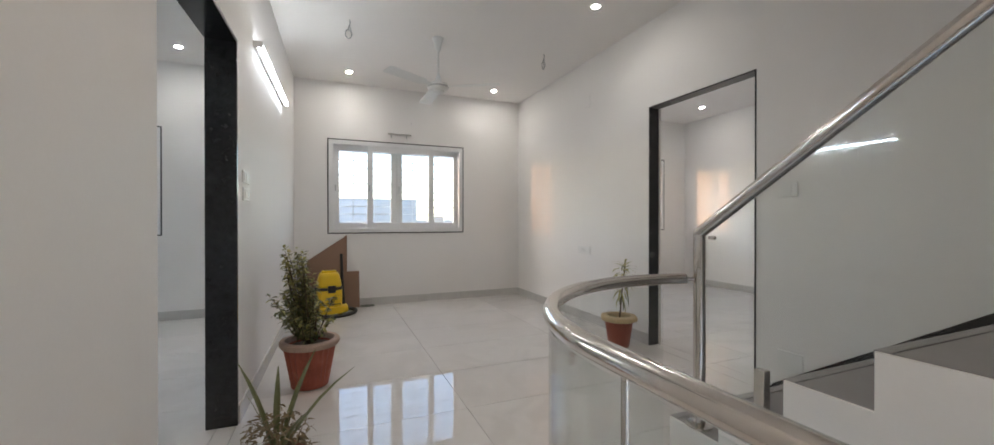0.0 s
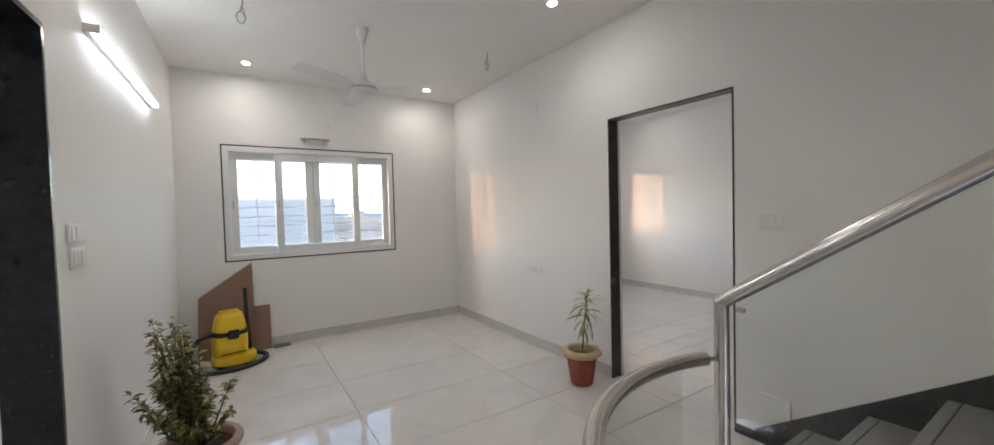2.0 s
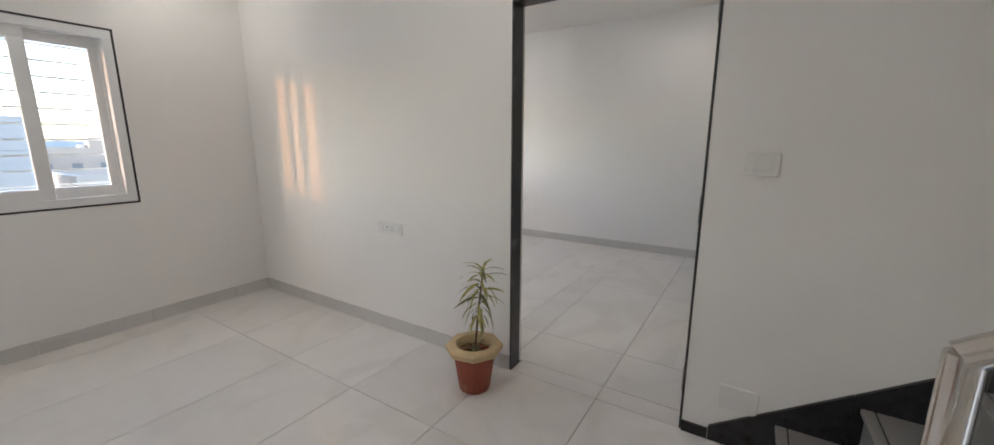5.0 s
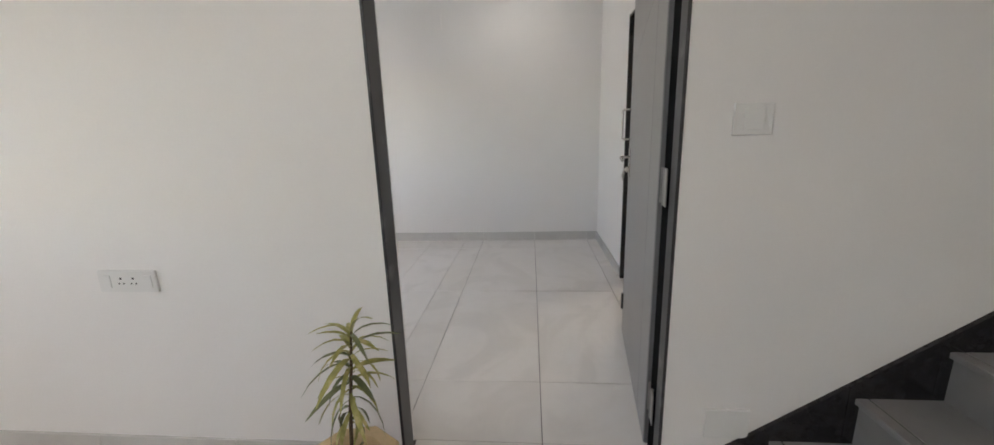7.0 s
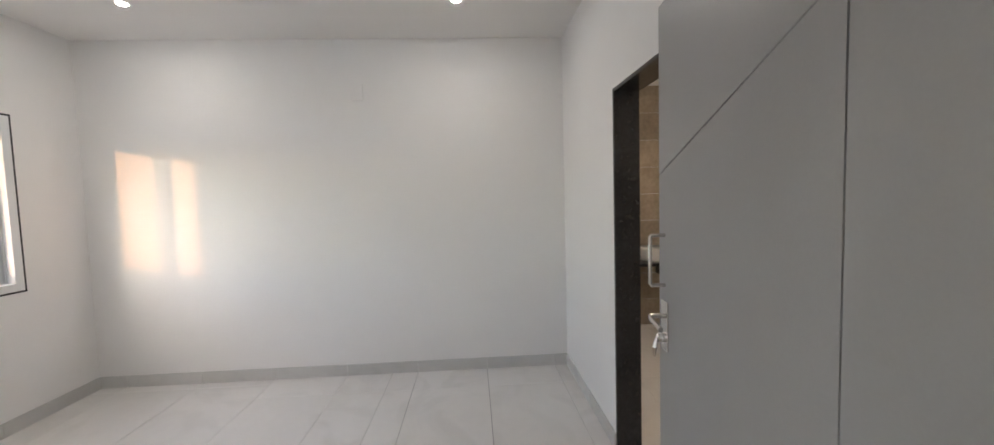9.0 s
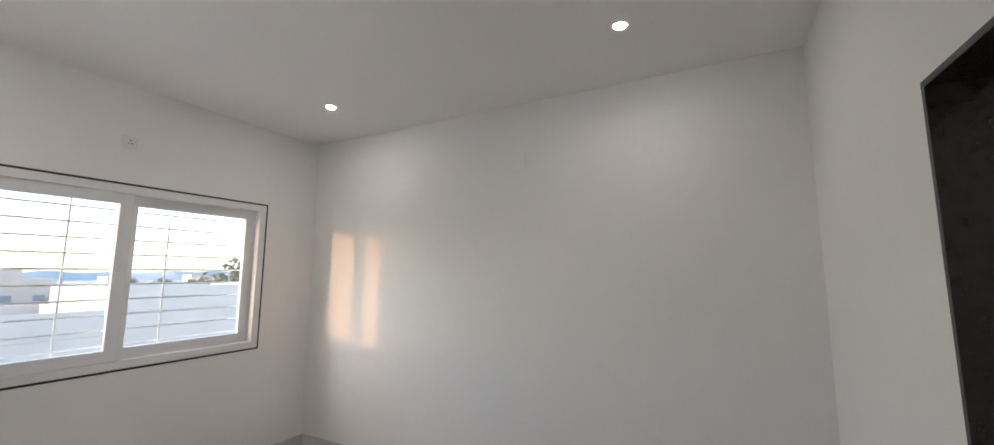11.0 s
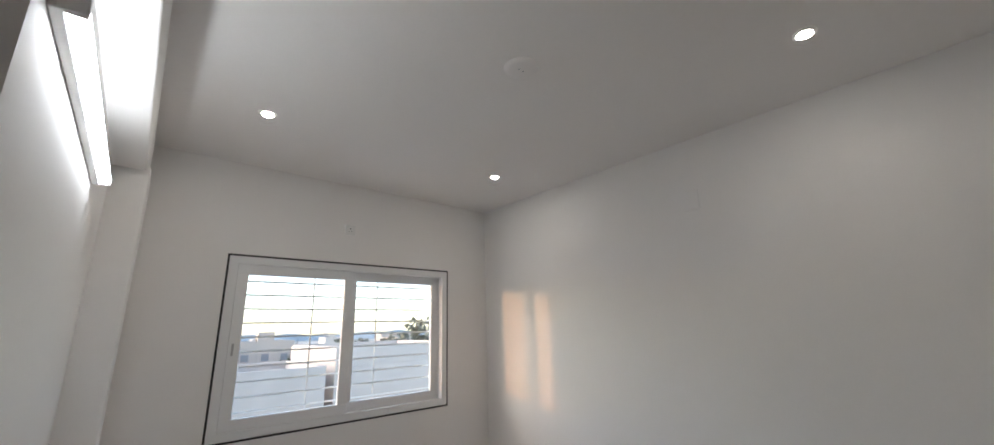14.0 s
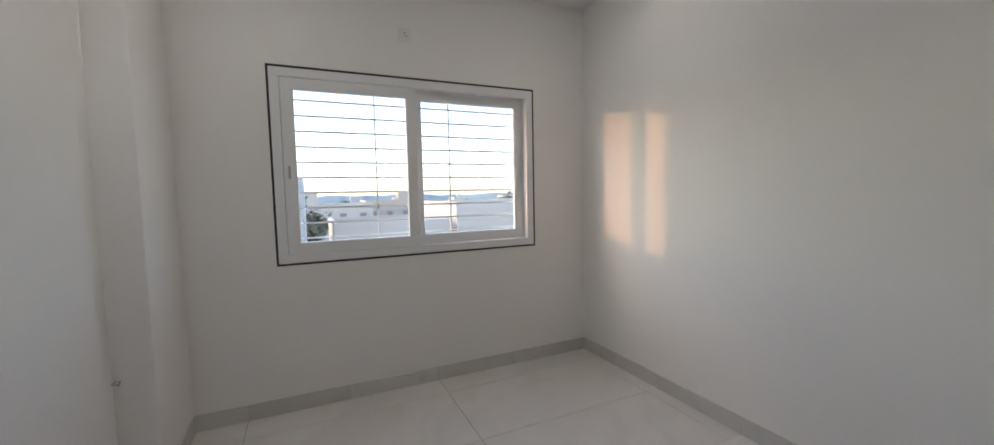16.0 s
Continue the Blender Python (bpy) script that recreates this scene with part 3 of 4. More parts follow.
# ---- switches and sockets ----
def plate(name, at, face, w, h, rockers, label, category, sockets=0, material=None):
    """A wall plate with rockers (offset, width, height) and sockets; face: unit way out of the wall along x or y."""
    root = thing(name, label, category, at=at)
    fx, fy = face
    m = Matrix(((-fy, fx, 0, 0), (fx, fy, 0, 0), (0, 0, 1, 0), (0, 0, 0, 1)))

    def put(nm, x0, x1, d0, d1, z0, z1, mt, bev, par, lab=""):
        bm = box(x0, x1, d0, d1, z0, z1, bev)
        bmesh.ops.transform(bm, matrix=m, verts=bm.verts)
        return part(nm, bm, mt, par, lab)

    p = put("plate", -w / 2, w / 2, 0.0, 0.010, -h / 2, h / 2, material or PLASTIC, 0.003, root)
    for off, rw, rh in rockers:
        put("rocker", off - rw / 2, off + rw / 2, 0.0095, 0.0135, -rh / 2, rh / 2, PLASTIC, 0.0015, root)
    for k in range(sockets):
        off = (k - (sockets - 1) / 2) * 0.05
        for dx, dz, r in ((0, 0.012, 0.004), (-0.009, -0.008, 0.003), (0.009, -0.008, 0.003)):
            put("pin_hole", off + dx - r, off + dx + r, 0.0095, 0.0102, dz - r, dz + r, DARKP, 0.0, root)
    return root


plate("light_switch", (0.0, -3.874, 1.291), (-1, 0), 0.115, 0.095, [(0.0, 0.058, 0.062)], "white single light switch beside the bedroom doorway", "switch")
plate("socket_plate", (0.0, -1.712, 0.775), (-1, 0), 0.235, 0.085, [(-0.08, 0.03, 0.05), (0.085, 0.03, 0.05)], "white wide socket plate on the hall wall", "socket", 2)
plate("blank_plate", (0.0, -3.894, 0.237), (-1, 0), 0.152, 0.115, [], "white blank cover plate above the stair skirting", "cover plate")
plate("cable_outlet", (0.0, -1.768, 2.40), (-1, 0), 0.10, 0.14, [], "white blank cable outlet high on the hall wall", "cover plate", 0, PAINT)
plate("cable_outlet", (EX, -2.226, 2.414), (-1, 0), 0.10, 0.14, [], "white blank cable outlet high on the bedroom wall", "cover plate", 0, PAINT)
plate("wall_socket", (1.84, 0.0, 2.449), (0, -1), 0.085, 0.085, [], "white three-pin socket above the bedroom window", "socket", 1)
slant(plate("switchboard", (LX, -2.755, 1.35), (1, 0), 0.19, 0.07, [(-0.06, 0.035, 0.05), (-0.01, 0.035, 0.05)], "white switchboard with a socket above a second one", "switch", 1))
slant(plate("switchboard", (LX, -2.755, 1.252), (1, 0), 0.17, 0.078, [(-0.05, 0.03, 0.05), (-0.01, 0.03, 0.05), (0.03, 0.03, 0.05)], "white switchboard with rockers below a second one", "switch"))

sh = thing("wall_bracket", "chrome bracket bar above the hall window", "bracket", at=(-1.755, 0.0, 2.235))
part("rail", box(-0.15, 0.15, -0.05, -0.012, 0.0, 0.012, 0.002), CHROME, sh)
part("plate", box(-0.15, 0.15, -0.012, 0.0, -0.004, 0.03, 0.002), PLASTIC, sh)
for x in (-0.11, 0.09):
    part("hook", tube_along(bmesh.new(), [(x, -0.03, 0.0), (x, -0.03, -0.03), (x, -0.04, -0.04)], 0.007, 10), PLASTIC_G, sh, "", True)
hk = thing("wall_nail", "small grey nail in the wall above the bracket", "nail", at=(-1.60, 0.0, 2.40))
part("shaft", tube_along(bmesh.new(), [(0, 0, 0), (0, -0.03, 0.004)], 0.004, 8), PLASTIC_G, hk)
stub = thing("cable_stub", "short dark cable end sticking out of the pillar", "cable", at=(0.375, -0.52, 0.56))
part("wire", tube_along(bmesh.new(), [(0, 0, 0), (0.0, -0.04, 0.004), (0.03, -0.06, 0.002), (0.036, -0.062, 0.02)], 0.005, 8), PLASTIC_G, stub, "", True)


# ---- stairs ----
def staircase():
    root = thing("staircase", "grey granite steps with black skirting and white side", "stairs", kind="structure", at=(0, 0, 0))
    sx0, sx1 = -1.11, -0.004
    tread = riser = None
    for i in range(STEPS):
        y, z = ST0 - GO * i, RISE * (i + 1)
        if tread is None:
            b = bmesh.new()
            bm_box(b, sx0 + 0.001, sx1, -GO - 0.004, -0.030, -0.022, 0.0, 0.002)
            bm_box(b, sx0 + 0.001, sx1, -0.024, 0.016, -0.022, 0.0, 0.003)
            bm_box(b, sx0 + 0.002, sx1, -0.031, -0.023, -0.021, -0.005)
            tread = part("tread", b, STEP, root)
            riser = part("riser", box(sx0, sx1, -0.02, 0.0, -RISE, -0.0235), STEP, root)
            t, r = tread, riser
        else:
            t, r = new("tread", tread.data), new("riser", riser.data)
            t.parent = r.parent = root
        t.location = r.location = (0, y, z)
        if i < STEPS:
            g = part("groove", box(sx0 + 0.002, sx1 - 0.001, y - 0.0305, y - 0.0235, z - 0.010, z - 0.0042), SEAL, root)
        # black skirting piece on the wall side
        ring = [(-0.016, y + 0.04, z - RISE), (-0.016, y - GO + 0.04, z), (-0.016, y - GO + 0.04, z + 0.085), (-0.016, y + 0.04, z - RISE + 0.085)]
        if i:
            ring = [(-0.016, y + 0.0385, z - RISE - 0.1), (-0.016, y - GO + 0.0405, z - 0.1), (-0.016, y - GO + 0.0405, z + 0.223), (-0.016, y + 0.0385, z - RISE + 0.223)]
        else:
            ring = [(-0.016, -3.79, 0.0), (-0.016, y - GO + 0.0405, 0.0), (-0.016, y - GO + 0.0405, z + 0.223), (-0.016, -3.79, 0.068)]
        part("skirting_piece", prism(bmesh.new(), ring, (0.016, 0, 0)), GRANITE, root, "black granite skirting")
    part("skirting_piece", box(-0.016, 0.0, -3.788, DN, 0.0, 0.05), GRANITE, root, "black granite skirting")
    # white sloping side under the steps
    b = bmesh.new()
    n = STEPS
    ring = [(sx0, ST0, 0.0)]
    for i in range(n):
        ring += [(sx0, ST0 - GO * i - 0.001, RISE * (i + 1) - 0.0235), (sx0, ST0 - GO * (i + 1) - 0.001, RISE * (i + 1) - 0.0235)]
    ring += [(sx0, ST0 - GO * n - 0.001, RISE * n - 0.40), (sx0, ST0 - 0.55, 0.0)]
    ring = [(p[0], p[1] - 0.021, p[2]) for p in ring]
    prism(b, ring, (1.08, 0, 0))
    part("stringer", b, PAINT, root, "white plastered side and underside")
    # thin plaster cheek that covers the ends of the treads
    ring = [(sx0 - 0.012, ST0 + 0.006, 0.0)]
    for i in range(n):
        ring += [(sx0 - 0.012, ST0 + 0.006 - GO * i, RISE * (i + 1) - 0.002), (sx0 - 0.012, ST0 + 0.006 - GO * (i + 1), RISE * (i + 1) - 0.002)]
    ring += [(sx0 - 0.012, ST0 - GO * n, RISE * n - 0.40), (sx0 - 0.012, ST0 - 0.57, 0.0)]
    part("cheek", prism(bmesh.new(), ring, (0.0115, 0, 0)), PAINT, root, "white plastered side")
    return root


staircase()


def railing():
    root = thing("stair_railing", "polished steel handrail with clear glass panels round the stairwell", "railing")
    px, py = -1.069, -4.168
    post = part("post", tube_along(bmesh.new(), [(px, py, RISE), (px, py, 1.045)], 0.026, 20), STEEL, root, "", True)
    part("flange", lathe(bmesh.new(), [(0.055, RISE), (0.055, RISE + 0.008), (0.03, RISE + 0.014)], 28, (px, py)), STEEL, post, "", True)
    slope = 0.6925
    part("sloping_rail", tube_along(bmesh.new(), [(px, py + 0.006, 1.038), (px, py - 0.02, 1.056), (px, -7.0, 1.045 + slope * (-7.0 - py) * -1)], 0.0265, 20), STEEL, root, "", True)
    a0 = 71
    pts = [(RC[0] + RR * math.cos(radians(a)), RC[1] + RR * math.sin(radians(a)), 0.835) for a in range(a0, 181, 4)]
    pts += [(RC[0] - RR, y, 0.835) for y in (-5.0, -5.6, -6.2, -7.3)]
    part("curved_rail", tube_along(bmesh.new(), pts, 0.0255, 20), STEEL, root, "", True)
    part("rail_pin", tube_along(bmesh.new(), [(pts[0][0] - 0.01, pts[0][1], 0.835), (px, py, 0.835)], 0.009, 12), STEEL, root, "thin steel pin between rail and post", True)
    # curved glass below the rail
    b = bmesh.new()
    arc = [(RC[0] + RR * math.cos(radians(a)), RC[1] + RR * math.sin(radians(a))) for a in range(a0 + 8, 181, 4)]
    rows = []
    for x, y in arc + [(RC[0] - RR, -5.35)]:
        d = Vector((x - RC[0], y - RC[1], 0)).normalized() * 0.008 if y > -4.95 else Vector((-0.008, 0, 0))
        rows.append([b.verts.new(p) for p in ((x, y, 0.03), (x + d.x, y + d.y, 0.03), (x + d.x, y + d.y, 0.80), (x, y, 0.80))])
    for A, B in zip(rows, rows[1:]):
        for k in range(4):
            b.faces.new((A[k], A[(k + 1) % 4], B[(k + 1) % 4], B[k]))
    b.faces.new(rows[0])
    b.faces.new(list(reversed(rows[-1])))
    g = part("curved_glass", b, RAILGLASS, root, "clear bent glass panel", True)
    g.visible_shadow = False
    g2 = part("side_glass", box(RC[0] - RR - 0.008, RC[0] - RR, -7.2, -5.37, 0.03, 0.80), RAILGLASS, root, "clear glass panel")
    g2.visible_shadow = False
    for x, y in ((RC[0] - RR, -4.91),):
        part("baluster", tube_along(bmesh.new(), [(x + 0.004, y + 0.01, 0.0), (x + 0.004, y + 0.01, 0.82)], 0.008, 12), STEEL, root, "", True)
    # sloping glass panel and its clamps
    b = bmesh.new()
    y0, y1 = py - 0.03, -6.9
    z = lambda yy, off: RISE + off + (ST0 - yy) * slope
    ring = [(px - 0.004, y0, z(y0, -0.02)), (px - 0.004, y1, z(y1, -0.02)), (px - 0.004, y1, z(y1, 0.765)), (px - 0.004, y0, z(y0, 0.765))]
    prism(b, ring, (0.008, 0, 0))
    g3 = part("sloping_glass", b, RAILGLASS, root, "clear sloping glass panel")
    g3.visible_shadow = False
    for y in (-4.453, -5.23, -6.01):
        i = int((ST0 - y) / GO)
        zt = RISE * (i + 1)
        c = part("clamp", box(px - 0.018, px + 0.018, y - 0.022, y + 0.022, zt, zt + 0.17, 0.004), STEEL, root, "steel glass clamp")
        part("screw", box(px - 0.021, px - 0.018, y - 0.006, y + 0.006, zt + 0.10, zt + 0.112, 0.001), CHROME, c)
    for k, y in enumerate((py - 0.065,)):
        part("rail_bracket", box(px - 0.007, px + 0.007, y - 0.016, y + 0.016, z(y, 0.715), z(y, 0.73), 0.002), CHROME, root, "small steel glass bracket")
    return root


railing()


# ---- plants ----
def leaf_mesh(length, width, droop, fold=0.25, n=5):
    """A folded blade that bends down; starts at the origin along x."""
    bm = bmesh.new()
    rows = []
    for i in range(n + 1):
        s = i / n
        wd = width * math.sin(math.pi * min(0.97, 0.08 + 0.89 * s)) ** 0.8 / 2
        x = length * s * math.cos(droop * s * 0.6)
        z = -length * s * math.sin(droop * s * 0.8)
        rows.append([bm.verts.new((x, -wd, z + wd * fold)), bm.verts.new((x, 0, z)), bm.verts.new((x, wd, z + wd * fold))])
    for A, B in zip(rows, rows[1:]):
        bm.faces.new((A[0], A[1], B[1], B[0]))
        bm.faces.new((A[1], A[2], B[2], B[1]))
    return bm


def add_leaf(bm, at, yaw, pitch, length, width, droop, roll=0.0):
    m = Matrix.Translation(at) @ Matrix.Rotation(yaw, 4, "Z") @ Matrix.Rotation(-pitch, 4, "Y") @ Matrix.Rotation(roll, 4, "X")
    lf = leaf_mesh(length, width, droop, n=3 if length < 0.07 else 5)
    vs = {v: bm.verts.new(m @ v.co) for v in lf.verts}
    for f in lf.faces:
        bm.faces.new([vs[v] for v in f.verts])
    lf.free()


def round_pot(x, y):
    root = thing("plant_pot", "ribbed terracotta red round flower pot with a pale lip", "plant pot", "flower pots", (x, y, 0))
    prof = [(0.108, 0.0), (0.116, 0.006), (0.118, 0.05), (0.120, 0.056), (0.160, 0.285), (0.158, 0.29), (0.146, 0.288), (0.140, 0.24)]
    part("body", lathe(bmesh.new(), prof, 96, (0, 0), 24, 0.035, 2, 4), TERRA, root, "", True)
    part("rim", lathe(bmesh.new(), [(0.150, 0.262), (0.176, 0.268), (0.186, 0.285), (0.186, 0.303), (0.178, 0.312), (0.152, 0.312), (0.145, 0.300), (0.144, 0.262)], 64), LIP, root, "pale weathered lip", True)
    part("soil", lathe(bmesh.new(), [(0.140, 0.250), (0.1435, 0.262), (0.08, 0.272), (0.01, 0.276)], 32), SOIL, root)


def shrub(x, y):
    root = thing("shrub", "bushy variegated green shrub in the round pot", "plant", "potted plants", (x, y, 0.27))
    rnd = random.Random(4)
    stems, leaves, pale = bmesh.new(), bmesh.new(), bmesh.new()
    for k in range(54):
        a = rnd.uniform(0, 2 * math.pi)
        top = 0.17 + 0.46 * rnd.random() ** 0.9
        sp = (0.19 if top < 0.36 else 0.085) * math.sqrt(rnd.random())
        lean = -0.075 * (top / 0.55)
        pts = []
        for s in (0.0, 0.35, 0.7, 1.0):
            pts.append((math.cos(a) * sp * s ** 0.7 + lean * s + rnd.uniform(-0.008, 0.008), math.sin(a) * sp * s ** 0.7 + rnd.uniform(-0.008, 0.008), top * s))
        tube_along(stems, pts, [0.005, 0.004, 0.003, 0.0015], 5)
        for j in range(46):
            s = rnd.uniform(0.18, 1.05)
            i = min(2, int(s * 3))
            f = s * 3 - i
            p = Vector(pts[i]).lerp(Vector(pts[i + 1]), f)
            tgt = pale if (p.z > 0.42 and rnd.random() < 0.55) or rnd.random() < 0.22 else leaves
            add_leaf(tgt, p, rnd.uniform(0, 6.28), rnd.uniform(-0.3, 0.9), rnd.uniform(0.026, 0.048), rnd.uniform(0.012, 0.021), rnd.uniform(0.2, 0.9), rnd.uniform(-0.6, 0.6))
    part("stem", stems, BARK, root)
    tagged(part("leaves", leaves, LEAF, root, "dark green glossy leaves"), kind="stuff")
    tagged(part("young_leaves", pale, LEAF_Y, root, "pale yellow-green young leaves"), kind="stuff")


def octagon_pot(x, y, turn):
    root = thing("plant_pot", "terracotta red flower pot with a cream octagonal rim", "plant pot", "flower pots", (x, y, 0))
    root.rotation_euler = (0, 0, turn)
    part("body", lathe(bmesh.new(), [(0.080, 0.0), (0.086, 0.006), (0.118, 0.225), (0.118, 0.232), (0.10, 0.232), (0.092, 0.17)], 64, (0, 0), 16, 0.018, 1, 3), TERRA, root, "", True)
    bm = bmesh.new()
    rows = []
    for r, z, octo in ((0.119, 0.222, 0), (0.140, 0.226, 1), (0.156, 0.240, 1), (0.156, 0.262, 1), (0.146, 0.272, 1), (0.104, 0.274, 0), (0.098, 0.266, 0), (0.097, 0.222, 0)):
        ring = []
        for k in range(32):
            a = 2 * math.pi * k / 32
            q = r / math.cos((a + math.pi / 8) % (math.pi / 4) - math.pi / 8) * 0.96 if octo else r
            ring.append(bm.verts.new((q * math.cos(a), q * math.sin(a), z)))
        rows.append(ring)
    rows.append(rows[0])
    for A, B in zip(rows, rows[1:]):
        for k in range(32):
            bm.faces.new((A[k], A[(k + 1) % 32], B[(k + 1) % 32], B[k]))
    part("rim", bm, CREAM, root, "cream painted octagonal rim", True)
    part("soil", lathe(bmesh.new(), [(0.090, 0.150), (0.094, 0.185), (0.05, 0.19), (0.01, 0.192)], 28), SOIL, root)


def dracaena(x, y):
    root = thing("dracaena", "slender dracaena with drooping yellow striped leaves in the octagonal pot", "plant", "potted plants", (x, y, 0.19))
    rnd = random.Random(9)
    st = [(0.0, 0.0, 0.0), (0.008, -0.01, 0.12), (0.012, -0.02, 0.26), (0.02, -0.035, 0.40), (0.026, -0.045, 0.515)]
    part("stem", tube_along(bmesh.new(), st, [0.007, 0.0065, 0.006, 0.005, 0.003], 8), BARK, root, "", True)
    pale, dark = bmesh.new(), bmesh.new()
    for k in range(50):
        s = 0.40 + 0.60 * (k / 49) ** 0.8
        i = min(3, int(s * 4))
        p = Vector(st[i]).lerp(Vector(st[i + 1]), s * 4 - i)
        up = -0.15 + 1.2 * max(0, s - 0.55) / 0.45
        add_leaf(pale if rnd.random() < 0.7 else dark, p, k * 2.4 + rnd.uniform(-0.3, 0.3), up + rnd.uniform(-0.2, 0.35), rnd.uniform(0.09, 0.15), rnd.uniform(0.014, 0.021), rnd.uniform(0.9, 1.9), rnd.uniform(-0.4, 0.4))
    for k in range(7):
        add_leaf(dark, (0.004, -0.004, 0.03), k * 0.9, 0.9 + rnd.uniform(-0.2, 0.2), rnd.uniform(0.09, 0.14), 0.012, 1.2)
    tagged(part("striped_leaves", pale, LEAF_Y, root, "yellow striped leaves"), kind="stuff")
    tagged(part("green_leaves", dark, LEAF_S, root, "green leaves"), kind="stuff")


def sword_plant(x, y):
    pot = thing("plant_pot", "small terracotta pot with dry plants by the side doorway", "plant pot", "flower pots", (x, y, 0))
    part("body", lathe(bmesh.new(), [(0.075, 0.0), (0.08, 0.006), (0.105, 0.15), (0.118, 0.155), (0.12, 0.18), (0.105, 0.18), (0.10, 0.14)], 48), TERRA, pot, "", True)
    part("soil", lathe(bmesh.new(), [(0.098, 0.14), (0.103, 0.162), (0.02, 0.168)], 28), SOIL, pot)
    root = thing("sword_plant", "long sword-shaped green leaves over dry brown foliage", "plant", "potted plants", (x, y, 0.165))
    rnd = random.Random(12)
    for dx, dy, yaw, pit, ln, dr in ((0.0, 0.0, 2.6, 1.35, 0.40, 0.25), (0.02, 0.01, 0.4, 1.1, 0.40, 0.45), (0.01, -0.01, 0.9, 1.3, 0.42, 0.3), (-0.01, 0.02, 3.4, 1.4, 0.30, 0.2), (0.0, 0.02, 1.6, 1.4, 0.34, 0.2), (0.02, 0.0, 5.4, 1.25, 0.28, 0.4)):
        bm = bmesh.new()
        add_leaf(bm, (dx, dy, 0), yaw, pit, ln, 0.026, dr)
        part("blade", bm, LEAF_S, root)
    dry = bmesh.new()
    for k in range(420):
        a, r = rnd.uniform(0, 6.28), 0.13 * math.sqrt(rnd.random())
        add_leaf(dry, (r * math.cos(a), r * math.sin(a), rnd.uniform(0.0, 0.19) * (1.2 - r / 0.13 * 0.6)), rnd.uniform(0, 6.28), rnd.uniform(-0.4, 1.0), rnd.uniform(0.02, 0.05), rnd.uniform(0.006, 0.014), rnd.uniform(0.2, 1.2), rnd.uniform(-0.8, 0.8))
    tagged(part("dry_foliage", dry, LEAF_D, root, "dry brown leaves"), kind="stuff")


round_pot(-2.73, -2.52)
shrub(-2.73, -2.52)
octagon_pot(-0.262, -2.62, 0.2)
dracaena(-0.262, -2.62)
sword_plant(-2.80, -3.72)


# ---- vacuum cleaner and boards in the corner ----
def rounded(bm, ring, z0, z1, taper=1.0, bev=0.02):
    """An upright rounded body over a plan outline, narrowed towards its top."""
    c = Vector((sum(p[0] for p in ring) / len(ring), sum(p[1] for p in ring) / len(ring), 0))
    lo = [Vector((p[0], p[1], z0)) for p in ring]
    a = [bm.verts.new(p) for p in lo]
    b = [bm.verts.new((c.x + (p.x - c.x) * taper, c.y + (p.y - c.y) * taper, z1)) for p in lo]
    fs = [bm.faces.new(list(reversed(a))), bm.faces.new(b)]
    n = len(a)
    for i in range(n):
        fs.append(bm.faces.new((a[i], a[(i + 1) % n], b[(i + 1) % n], b[i])))
    es = list({e for f in fs[:2] for e in f.edges})
    bmesh.ops.bevel(bm, geom=es, offset=bev, segments=3, affect="EDGES", profile=0.5)
    return bm


def superellipse(rx, ry, n=28, p=3.2):
    out = []
    for k in range(n):
        a = 2 * math.pi * k / n
        c, s = math.cos(a), math.sin(a)
        out.append((math.copysign(abs(c) ** (2 / p), c) * rx, math.copysign(abs(s) ** (2 / p), s) * ry))
    return out


